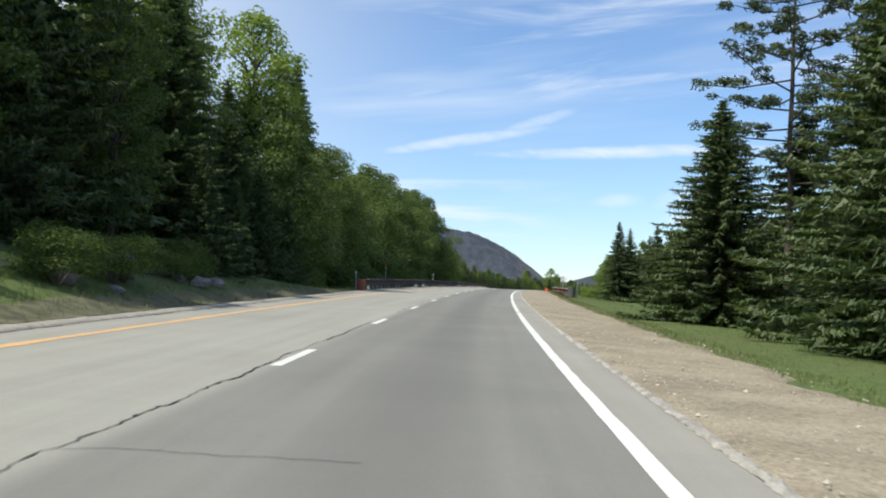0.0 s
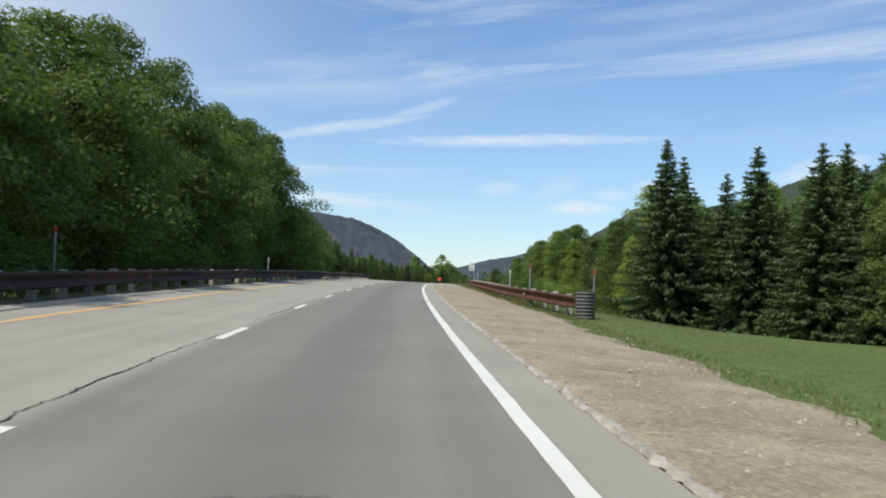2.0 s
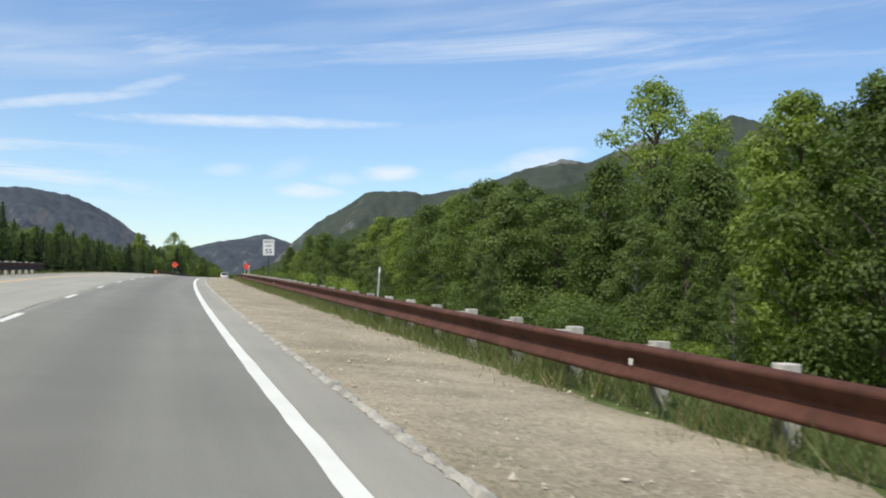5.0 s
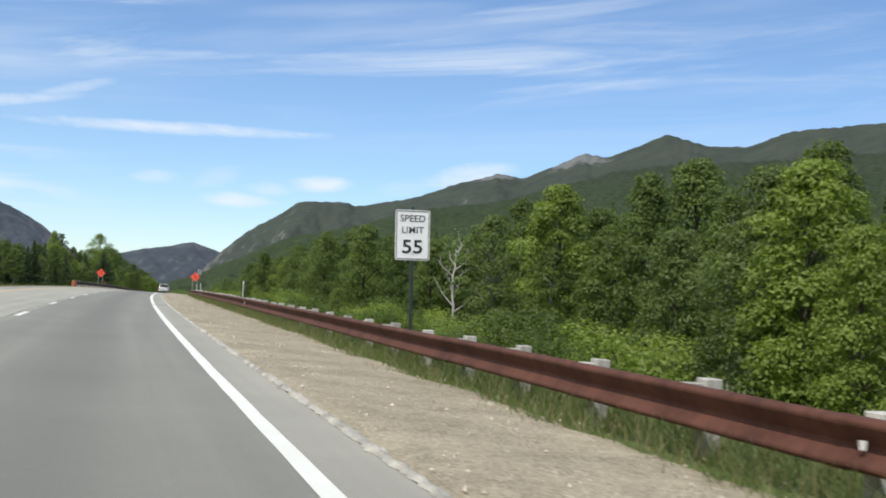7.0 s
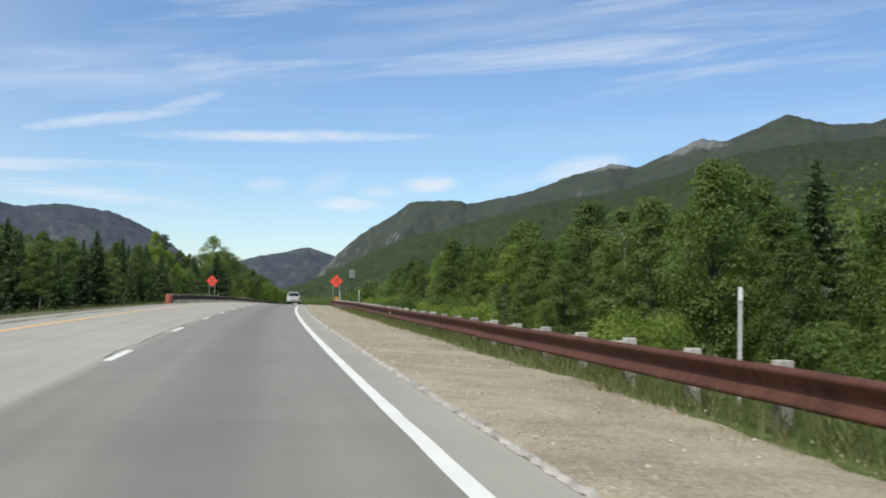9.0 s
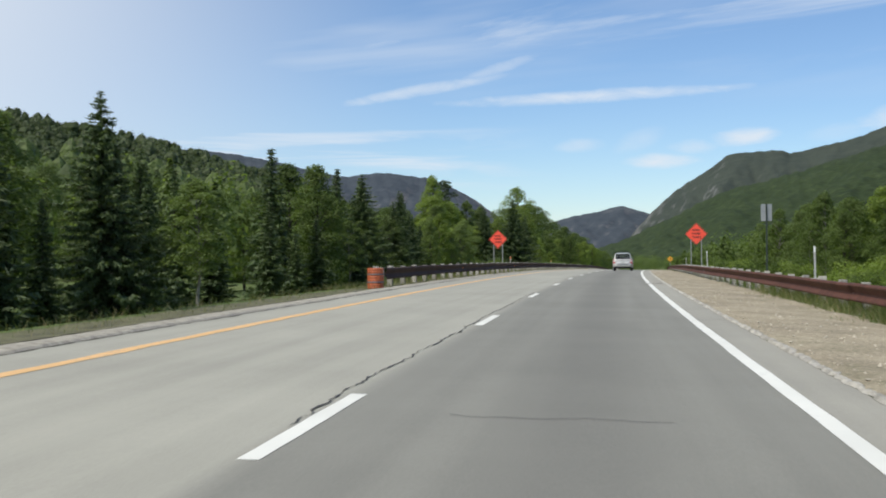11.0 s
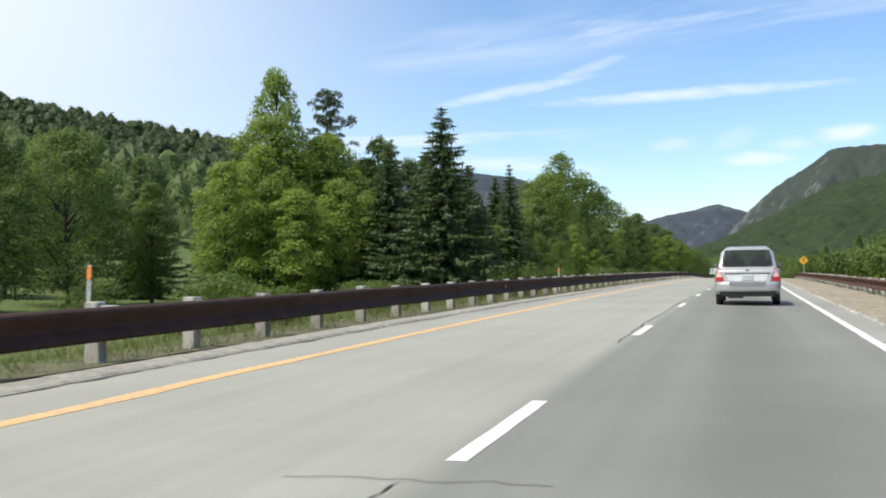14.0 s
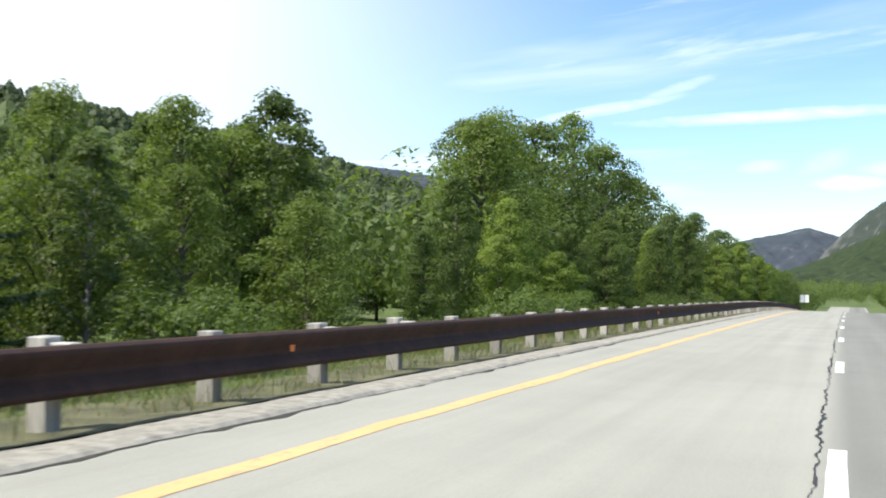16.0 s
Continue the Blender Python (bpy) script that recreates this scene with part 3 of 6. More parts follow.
def build_berm():
    """The low pale asphalt berm outside the yellow line, with a dark edge crack on its road side and a painted shadow
    behind.
    """
    s = np.arange(-30, 520, 0.25)
    rng = np.random.default_rng(17)
    n = len(s)
    wave = 0.030 * rough(s, s * 0, 1.4, 2) + 0.015 * rough(s, s * 0, 0.5, 6) + 0.006 * rng.normal(size=n)
    top = 0.042 + 0.010 * rough(s, s * 0, 2.2, 4) + 0.005 * rng.normal(size=n)
    cols = []
    for lat, z in ((-8.31 + wave, 0.003 + 0 * s), (-8.36 + wave, top * 0.8), (-8.44 + wave * 0.6, top), (-8.72 + wave * 0.4, top * 0.95), (-8.86 - wave * 0.7, top * 0.5), (-8.95 - wave, -0.08 + 0 * s)):
        P = spot(s, lat, 0, False)
        P[:, 2] += z
        cols.append(P)
    tagged(new("kerb", np_mesh("kerb", np.stack(cols, 1).reshape(-1, 3), grid_faces(n, 6), BERM, False)), "low crumbling pale asphalt berm under the far guardrail", "kerb", kind="structure")
    width = np.clip(0.06 + 0.07 * rough(s, s * 0, 1.1, 9) + 0.025 * rng.normal(size=n), 0.012, 0.22)
    a, b = spot(s, -8.33 + wave, 0.006, False), spot(s, -8.33 + wave + width, 0.006, False)
    # dark ribbon that paints the shadow on the berm's far side
    outer = np.clip(0.13 + 0.08 * rough(s, s * 0, 0.9, 12) + 0.04 * rng.normal(size=n), 0.03, 0.3)
    c, d = spot(s, -8.92 - outer, 0.012, True), spot(s, -8.88 - wave * 0.5, 0.026, False)
    both = join([(np.stack([a, b], 1).reshape(-1, 3), grid_faces(n, 2)), (np.stack([c, d], 1).reshape(-1, 3), grid_faces(n, 2))])
    tagged(new("berm_crack_shade", np_mesh("berm_crack_shade", *both, CRACK_SHADE)), "dark ragged lines beside the berm: edge crack on the road side, painted shadow on the far side", "dirt", kind="stuff")


build_berm()


def ribbon(s, lat, width, dz=0.004):
    lat = np.asarray(lat) + 0 * s
    width = np.asarray(width) + 0 * s
    a, b = spot(s, lat - width / 2, dz, False), spot(s, lat + width / 2, dz, False)
    return np.stack([a, b], 1).reshape(-1, 3), grid_faces(len(s), 2)


def build_markings():
    rng = np.random.default_rng(11)
    # edge line, broken where repair cuts cross it
    cuts = (42.0, 64.2, 101.3, 245.4, 336.6)
    ends = [-50, *[c for k in cuts for c in (k - 0.35, k + 0.35)], 620]
    parts = []
    for a, b in zip(ends[::2], ends[1::2]):
        s = np.linspace(a, b, max(3, int((b - a) / 0.8)))
        parts.append(ribbon(s, 0.003 * rng.normal(size=len(s)), 0.160 + 0.004 * rng.normal(size=len(s))))
    tagged(new("edge_line", np_mesh("edge_line", *join(parts), WHITE_PAINT)), "solid white edge line, chipped where cuts cross it", "road marking", kind="structure")
    s = np.arange(-50, 620, 0.8)
    tagged(new("edge_line", np_mesh("edge_line", *ribbon(s, -7.24 + 0.012 * rng.normal(size=len(s)), 0.20 + 0.02 * rng.normal(size=len(s))), YELLOW_PAINT)),
           "solid faded yellow edge line", "road marking", kind="structure")
    lane = tagged(new("lane_line"), "broken white lane line of worn dashes", "road marking", kind="structure")
    for k in range(-3, 50):
        end = 5.54 + 12.19 * k + {8: -0.9, 23: 0.6, 32: 0.7}.get(k, 0.0)
        s = np.linspace(end - 3.05, end, 8)
        me = np_mesh("dash", *ribbon(s, -3.66 + 0.002 * rng.normal(size=8), 0.14 + 0.004 * rng.normal(size=8)), WHITE_PAINT)
        child("dash", me, lane)
    # the long joint between the lanes has opened
    s = np.arange(-40, 560, 0.12)
    w = 0.032 * np.clip(0.55 + 0.6 * rough(s, s * 0, 1.3, 3) + 0.35 * rng.normal(size=len(s)), 0.2, 1.7) * (rough(s, s * 0, 6.0, 7) > -0.4)
    lat = -3.80 + 0.05 * rough(s, s * 0, 1.5, 1) + 0.03 * rough(s, s * 0, 0.35, 2) + 0.012 * rng.normal(size=len(s))
    parts = [ribbon(s, lat, w, 0.008)]
    for c in (42.0, 101.3):
        q = np.linspace(-0.14, 0.34, 24)
        sc = c + 0.03 * np.sin(q * 9 + c)
        a, b = spot(sc - 0.05, q, 0.008, False), spot(sc + 0.03, q, 0.008, False)
        parts.append((np.stack([a, b], 1).reshape(-1, 3), grid_faces(24, 2)))
    for k in range(46):
        c, l0 = rng.uniform(-20, 480), rng.uniform(-6.8, -0.4)
        q = np.linspace(0, rng.uniform(0.5, 2.2), 14)
        sc = c + 0.10 * np.cumsum(rng.normal(size=14)) * 0.5
        a, b = spot(sc, l0 + q, 0.006, False), spot(sc + 0.012, l0 + q, 0.006, False)
        parts.append((np.stack([a, b], 1).reshape(-1, 3), grid_faces(14, 2)))
    tagged(new("road_cracks", np_mesh("road_cracks", *join(parts), CRACK)), "dark wandering cracks and opened joint in the asphalt", "road crack", kind="stuff")


build_markings()


def storm_drain(s):
    """A cast-iron grate in the road's edge, with a pale collar and a dark plate painting the shade below."""
    ob = tagged(new("storm_drain"), "rusty cast-iron storm drain grate set in the road's edge", "drain", "storm drains")
    ob.matrix_basis = stand(s, 0.22, 0.0, False) @ Matrix.Diagonal((0.72, 1, 1, 1))
    # no hole here: a near-black plate stands for the shade below the bars
    part("pit_shade", boxed((-0.44, -0.27, 0.001), (0.50, 0.27, 0.006)), CRACK, ob, "dark plate that paints the shade under the grate")
    for lo, hi in (((-0.50, -0.33, 0.0), (0.54, -0.27, 0.014)), ((-0.50, 0.27, 0.0), (0.54, 0.33, 0.014)), ((-0.50, -0.27, 0.0), (-0.44, 0.27, 0.014))):
        part("collar", boxed(lo, hi, 0.004), KERB, ob, "pale worn collar")
    bar = to_mesh(boxed((-0.42, -0.018, 0.006), (0.48, 0.018, 0.012), 0.002), "bar", IRON)
    for k in range(7):
        child("bar", bar, ob, pose(0, -0.225 + 0.075 * k, 0))


for s in (64.2, 245.4, 336.6):
    storm_drain(s)

# ---- mountains ----
EYE = Vector((-17.0, 200.0, 4.8))


def mountain(name, crest, dist, mat, label, foot=0.5, rows=46, step=0.11, ragged=1.0, seed=1.0, depth=0.35, eye=EYE):
    """A long mountain whose crest runs through the given bearings and elevations, with spurs and gullies down its front."""
    az = np.arange(crest[0][0], crest[-1][0] + step / 2, step)
    el = np.interp(az, [c[0] for c in crest], [c[1] for c in crest])
    el = np.convolve(np.pad(el, 2, mode="edge"), np.ones(5) / 5, mode="valid")
    el = el + ragged * 0.045 * rough(az * 10, az * 0, 3.1, seed) + ragged * 0.03 * rough(az * 10, az * 0, 0.9, seed + 4)
    t = np.concatenate([np.linspace(0, 1, rows), [1.12]])
    A, T = np.meshgrid(np.radians(az), t, indexing="ij")
    E = np.repeat(np.radians(el)[:, None], len(t), 1)
    top = dist * np.tan(E)
    spur = rough(A * dist / 90, T * 3.0, 1.0, seed) * 0.5 + rough(A * dist / 35, T * 6.0, 1.0, seed + 2) * 0.25
    fall = np.where(T <= 1, T ** (1.15 + 0.25 * spur), 1 - 0.6 * (T - 1) / 0.12 * depth)
    D = dist * (foot + (1 - foot) * np.minimum(T, 1) + 0.10 * (T > 1)) + dist * 0.028 * spur * np.sin(np.pi * np.clip(T, 0, 1))
    Z = eye.z - 17 * (1 - np.minimum(T, 1)) + np.maximum(top, -15) * fall + dist * 0.0022 * ragged * rough(A * dist / 14, T * 14, 1.0, seed + 6) * np.sin(np.pi * np.clip(T, 0, 1))
    X = eye.x + np.sin(A) * D
    Y = eye.y + np.cos(A) * D
    me = np_mesh(name, np.stack([X, Y, Z], -1).reshape(-1, 3), grid_faces(len(az), len(t)), mat, True)
    tagged(new(name, me), label, "mountain", kind="structure")
    return np.stack([X, Y, Z], -1)


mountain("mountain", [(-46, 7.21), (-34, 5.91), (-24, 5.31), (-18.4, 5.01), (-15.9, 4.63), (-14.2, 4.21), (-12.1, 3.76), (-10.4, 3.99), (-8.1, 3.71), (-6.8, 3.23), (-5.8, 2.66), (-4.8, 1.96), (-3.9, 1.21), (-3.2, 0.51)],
         3600, HAZY_MOUNTAIN, "grey rocky dome mountain with cliffs and dark conifers", foot=0.62, seed=2.0)
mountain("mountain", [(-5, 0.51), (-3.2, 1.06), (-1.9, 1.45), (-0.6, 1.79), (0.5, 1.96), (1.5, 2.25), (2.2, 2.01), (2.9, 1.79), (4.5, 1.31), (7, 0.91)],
         4300, HAZY_MOUNTAIN, "distant mountain closing the valley, painted blue-grey for haze", foot=0.8, seed=5.0, ragged=0.6)
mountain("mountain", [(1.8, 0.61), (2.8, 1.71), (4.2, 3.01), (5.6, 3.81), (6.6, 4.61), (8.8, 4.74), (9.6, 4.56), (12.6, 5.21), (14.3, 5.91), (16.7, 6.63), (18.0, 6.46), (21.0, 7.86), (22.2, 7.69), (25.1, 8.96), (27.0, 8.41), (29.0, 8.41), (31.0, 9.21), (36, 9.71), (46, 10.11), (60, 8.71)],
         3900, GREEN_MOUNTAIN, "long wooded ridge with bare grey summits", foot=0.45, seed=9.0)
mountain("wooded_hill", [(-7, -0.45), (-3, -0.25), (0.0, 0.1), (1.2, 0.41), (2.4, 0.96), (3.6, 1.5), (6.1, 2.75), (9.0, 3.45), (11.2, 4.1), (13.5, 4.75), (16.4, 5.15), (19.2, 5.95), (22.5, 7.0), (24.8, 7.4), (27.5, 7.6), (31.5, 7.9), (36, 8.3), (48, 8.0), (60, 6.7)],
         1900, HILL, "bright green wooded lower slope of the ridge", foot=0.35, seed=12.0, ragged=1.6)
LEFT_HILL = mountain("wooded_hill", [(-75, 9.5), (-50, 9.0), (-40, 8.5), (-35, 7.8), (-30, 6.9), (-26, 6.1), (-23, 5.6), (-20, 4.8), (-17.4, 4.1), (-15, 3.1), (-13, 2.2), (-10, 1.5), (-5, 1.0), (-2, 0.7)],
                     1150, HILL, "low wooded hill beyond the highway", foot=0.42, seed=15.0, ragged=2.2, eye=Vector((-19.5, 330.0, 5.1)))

# ---- trees ----


def crown_leaves(rng, blobs, count, length, width, droop=0.0):
    """Leaves on the shells of clumps; blobs: centre and half sizes."""
    blobs = np.asarray(blobs, float)
    area = (blobs[:, 3] * blobs[:, 5]) + 0.2
    pick = rng.choice(len(blobs), count, p=area / area.sum())
    d = rng.normal(size=(count, 3))
    d /= np.linalg.norm(d, axis=1)[:, None]
    d[:, 2] = np.where(d[:, 2] < -0.35, -d[:, 2], d[:, 2])
    r = rng.uniform(0.40, 1.15, count)[:, None] ** 0.7
    c = blobs[pick, :3] + d * blobs[pick, 3:] * r
    nrm = d + np.array([0, 0, 0.5]) + 0.55 * rng.normal(size=(count, 3))
    return leaf_cards(c, nrm, length, width, rng)


def broadleaf_meshes(seed, height=8.0, spread=3.0, base=0.12, count=2600, leaf=0.34, lobes=20, bark=None, mat=None, narrow=1.0, lean=0.4, stout=1.0):
    rng = np.random.default_rng(seed)
    wood = []
    zs = np.linspace(0, height * 0.86, 9)
    sway = np.cumsum(rng.normal(size=(9, 2)) * 0.05 * lean * height / 8, 0)
    trunk = np.column_stack([sway, zs])
    wood.append(tube_arrays(trunk, np.linspace(height * 0.017, height * 0.003, 9) * stout, 7))
    blobs = []
    for k in range(lobes):
        f = (k + 0.5) / lobes
        z = height * (base + (0.95 - base) * f ** 0.85)
        env = spread * narrow * (np.sin(np.pi * min(0.98, 0.16 + 0.82 * f)) ** 0.75) * rng.uniform(0.65, 1.15)
        a = k * 2.4 + rng.uniform(-0.5, 0.5)
        rad = env * rng.uniform(0.45, 0.8)
        c = np.array([np.cos(a) * rad, np.sin(a) * rad, z])
        size = spread * rng.uniform(0.26, 0.44) * (1.15 - 0.5 * f)
        blobs.append([*c, size, size, size * rng.uniform(0.6, 0.85)])
        z0 = max(height * 0.1, z - rad * 0.9)
        p0 = np.array([np.interp(z0, zs, trunk[:, 0]), np.interp(z0, zs, trunk[:, 1]), min(z0, height * 0.84)])
        m = (p0 + c) / 2 + np.array([0, 0, 0.12 * rad])
        wood.append(tube_arrays([p0, m, c], [height * 0.0065 * stout, height * 0.004 * stout, height * 0.0012], 5))
    blobs.append([trunk[-1, 0], trunk[-1, 1], height * 0.93, spread * 0.25, spread * 0.25, height * 0.07])
    v, f = crown_leaves(rng, blobs, count, leaf, leaf * 0.72)
    return np_mesh("trunk", *join(wood), bark or BARK, True), np_mesh("crown", v, f, mat or LEAF)


def spruce_meshes(seed, height=8.0, spread=2.0, bare=0.03, density=1.0, mat=None, gap=0.30, fine=1.0):
    rng = np.random.default_rng(seed)
    wood = [tube_arrays(np.column_stack([0.04 * rng.normal(size=8), 0.04 * rng.normal(size=8), np.linspace(0, height * 0.985, 8)]), np.linspace(height * 0.014, 0.01, 8), 7)]
    C, N, AL, SZ, TIP = [], [], [], [], []
    z = height * bare
    lopside = rng.uniform(0, 6)
    k = 0
    while z < height * 0.985:
        f = 1 - z / height
        reach = spread * (1.06 * f ** 1.0) * (1.0 if f < 0.93 else 0.85) * (1 + 0.10 * math.sin(k * 2.1)) + 0.05
        n = int(round((5 + 3.5 * f) * density))
        for j in range(n):
            a = k * 1.1 + j * 2 * np.pi / n + rng.uniform(-0.25, 0.25)
            L = reach * rng.uniform(0.62, 1.12) * (1 + 0.12 * math.sin(a * 2 + lopside))
            zb = z + rng.uniform(-0.5, 0.5) * gap * (0.4 + 0.6 * f)
            rise = 0.30 - 0.55 * f
            dirv = np.array([np.cos(a), np.sin(a), 0.0])
            m = max(3, int(L / (0.15 * fine)))
            q = (np.arange(m) + 0.5) / m
            # limbs sink, then lift at the tips
            pts = dirv * (q * L)[:, None] + np.array([0, 0, 1.0]) * (zb + L * (rise * q - 0.25 * q + 0.30 * q ** 3 * f))[:, None]
            side = np.array([-np.sin(a), np.cos(a), 0.0])
            if f > 0.15 and j % 2 == 0:
                wood.append(tube_arrays(np.vstack([[0, 0, zb], pts[-1] * 0.7 + np.array([0, 0, zb]) * 0.3]), [0.010 + 0.001 * height * f, 0.005], 4))
            for sgn in (-1, -0.5, 0, 0.5, 1):
                t = dirv * (1.0 - 0.25 * abs(sgn)) + side * sgn * 0.8 + np.array([0, 0, -0.22 if sgn else 0.05])
                ln = (0.34 + 0.26 * f) * (1 - 0.5 * q) if sgn else np.full(m, 0.34)
                ln = np.minimum(ln, 0.10 + 0.45 * L) * min(1.25, 0.6 + height / 16) * (0.35 + 0.65 * fine)
                c = pts + t * ln[:, None] * 0.4
                C.append(c)
                N.append(np.array([0, 0, 1.0]) + 0.5 * rng.normal(size=(m, 3)))
                AL.append(np.repeat(t[None], m, 0))
                SZ.append(ln)
                TIP.append((q > 0.80) & (rng.uniform(size=m) < 0.75))
            # hanging sprays close the gaps between the whorls
            c = pts - np.array([0, 0, 0.10])
            C.append(c)
            N.append(np.repeat((side * rng.choice([-1, 1]))[None], m, 0) * 0.4 + dirv + 0.4 * rng.normal(size=(m, 3)))
            AL.append(np.repeat(np.array([[0, 0, -1.0]]), m, 0) + dirv * 0.3)
            SZ.append(np.full(m, min(0.26, 0.08 + 0.3 * L)))
            TIP.append(np.zeros(m, bool))
        z += gap * rng.uniform(0.8, 1.2) * (0.6 + 0.5 * f) * min(1.4, 0.55 + height / 16)
        k += 1
    C, N, AL, SZ = (np.concatenate(q) for q in (C, N, AL, SZ))
    v, f = leaf_cards(C, N, 1.0, 0.36, rng, AL)
    mid = np.repeat(C, 3, 0)
    v = mid + (v - mid) * np.repeat(SZ, 3)[:, None]
    me = np_mesh("crown", v, f, [mat or NEEDLE, NEEDLE_TIP])
    me.polygons.foreach_set("material_index", np.concatenate(TIP).astype(np.int32))
    return np_mesh("trunk", *join(wood), BARK, True), me


def pine_meshes(seed, height=17.0, count=13000, reach=3.6):
    rng = np.random.default_rng(seed)
    zs = np.linspace(0, height, 10)
    trunk = np.column_stack([np.cumsum(rng.normal(size=10) * 0.06), np.cumsum(rng.normal(size=10) * 0.06), zs])
    wood = [tube_arrays(trunk, np.linspace(height * 0.0105, 0.03, 10), 8)]
    blobs = []
    for k in range(44):
        f = k / 43
        z = height * (0.34 + 0.64 * f)
        L = (0.5 + reach * (1 - f) ** 0.55) * rng.uniform(0.55, 1.1) * (0.6 if f < 0.12 else 1.0)
        a = k * 2.4 + rng.uniform(-0.4, 0.4)
        d = np.array([np.cos(a), np.sin(a), rng.uniform(-0.05, 0.22)])
        p0 = np.array([np.interp(z, zs, trunk[:, 0]), np.interp(z, zs, trunk[:, 1]), z])
        tip = p0 + d * L + [0, 0, 0.10 * L]
        wood.append(tube_arrays([p0, p0 + d * L * 0.5, tip], [0.045, 0.03, 0.01], 5))
        for q in np.linspace(0.35, 1.0, max(3, int(L * 2.2))):
            c = p0 + (tip - p0) * q + rng.normal(size=3) * np.array([0.22, 0.22, 0.08])
            r = rng.uniform(0.24, 0.46)
            blobs.append([*c, r, r, r * 0.6])
    v, f = crown_leaves(rng, blobs, count, 0.24, 0.075)
    return np_mesh("trunk", *join(wood), BARK, True), np_mesh("crown", v, f, PINE_NEEDLE)


def bush_meshes(seed, height=1.4, spread=1.1, count=420, mat=None, leaf=0.20):
    rng = np.random.default_rng(seed)
    wood, blobs = [], []
    for k in range(7):
        a = k * 0.95 + rng.uniform(-0.3, 0.3)
        tip = np.array([np.cos(a) * spread * rng.uniform(0.3, 0.85), np.sin(a) * spread * rng.uniform(0.3, 0.85), height * rng.uniform(0.45, 0.9)])
        wood.append(tube_arrays([[0, 0, -0.1], tip * 0.5 + [0, 0, 0.1], tip], [0.025, 0.016, 0.006], 4))
        blobs.append([*tip, spread * 0.42, spread * 0.42, height * 0.30])
        blobs.append([tip[0] * 0.9, tip[1] * 0.9, tip[2] * 0.45, spread * 0.42, spread * 0.42, height * 0.26])
    v, f = crown_leaves(rng, blobs, count, leaf, leaf * 0.7)
    return np_mesh("stem", *join(wood), BARK, True), np_mesh("foliage", v, f, mat or LEAF)


KINDS = {}


def kind(key, name, meshes, height, label, category, parts=("trunk", "crown")):
    KINDS[key] = (name, meshes, height, label, category, parts)


for q, (h, sp, ct, lf, lb, nr) in enumerate(((8.0, 2.9, 17000, 0.135, 34, 1.0), (8.0, 2.5, 16000, 0.13, 36, 0.85), (8.0, 3.4, 19000, 0.14, 38, 1.05), (8.0, 2.2, 15000, 0.13, 34, 0.8))):
    kind(f"b{q}", "broadleaf_tree", broadleaf_meshes(20 + q, h, sp, 0.10, ct, lf, lb, narrow=nr), h, "green broadleaf tree in full summer leaf at the roadside", "tree")
    kind(f"d{q}", "broadleaf_tree", broadleaf_meshes(60 + q, h, sp, 0.06, ct + 500, lf, lb, mat=LEAF_DARK, narrow=nr), h, "deep green shady broadleaf tree of the roadside wood", "tree")
for q in range(3):
    kind(f"l{q}", "young_tree", broadleaf_meshes(40 + q, 8.0, 2.3 + 0.3 * q, 0.05, 16000, 0.14, 38, mat=LEAF_LIGHT, narrow=0.9), 8.0, "light green young broadleaf tree behind the guardrail", "tree")
for q, (sp, dn) in enumerate(((3.1, 1.15), (3.4, 1.25), (2.5, 1.05))):
    kind(f"s{q}", "spruce_tree", spruce_meshes(80 + q, 8.0, sp, 0.02, dn, fine=0.58), 8.0, "dark green spruce tree with drooping needled boughs", "tree")
kind("n0", "spruce_tree", spruce_meshes(90, 6.0, 1.15, 0.04, 0.95, gap=0.27), 6.0, "slender dark spruce with a narrow spire", "tree")
kind("S0", "spruce_tree", spruce_meshes(95, 12.0, 4.0, 0.02, 1.6, gap=0.27, fine=0.72), 12.0, "tall dense spruce standing on the mown grass", "tree")
kind("S1", "spruce_tree", spruce_meshes(96, 9.0, 3.5, 0.02, 1.75, gap=0.22, fine=0.55), 9.0, "full spruce with layered light-tipped boughs on the grass verge", "tree")
for q in range(3):
    kind(f"T{q}", "broadleaf_tree", broadleaf_meshes(70 + q, 15.0, 3.5, 0.05, 26000, 0.165, 50, mat=LEAF_DARK if q else LEAF, narrow=0.95), 15.0, "tall shady broadleaf tree of the roadside wood", "tree")
for q in range(2):
    kind(f"m{q}", "broadleaf_tree", broadleaf_meshes(150 + q, 8.0, 2.6 + 0.4 * q, 0.06, 16000, 0.125, 40, mat=LEAF_MID, narrow=0.9), 8.0, "fresh green broadleaf tree with ragged sunlit crown", "tree")
kind("p0", "pine_tree", pine_meshes(100, 17.0, 17000, 4.9), 17.0, "tall white pine with a long bare trunk and tufted limbs", "tree")
kind("p1", "pine_tree", pine_meshes(101, 12.0, 10500, 2.6), 12.0, "dark pine with an open tufted crown", "tree")
for q in range(2):
    kind(f"w{q}", "young_tree", broadleaf_meshes(130 + q, 8.0, 1.9, 0.26, 8500, 0.135, 26, bark=GREY_BARK, mat=LEAF_DARK if q else LEAF, lean=1.2, stout=0.62), 8.0, "slender pale-barked young tree with thin light foliage", "tree")
kind("t0", "broadleaf_tree", broadleaf_meshes(111, 10.0, 2.4, 0.42, 6500, 0.155, 30, mat=LEAF_LIGHT), 10.0, "tall airy light green tree with slim bare stems", "tree")
for q in range(3):
    kind(f"u{q}", "shrub", bush_meshes(120 + q, 1.4, 1.1, 3400, LEAF, 0.078), 1.4, "leafy green shrub behind the guardrail", "shrub", ("stem", "foliage"))

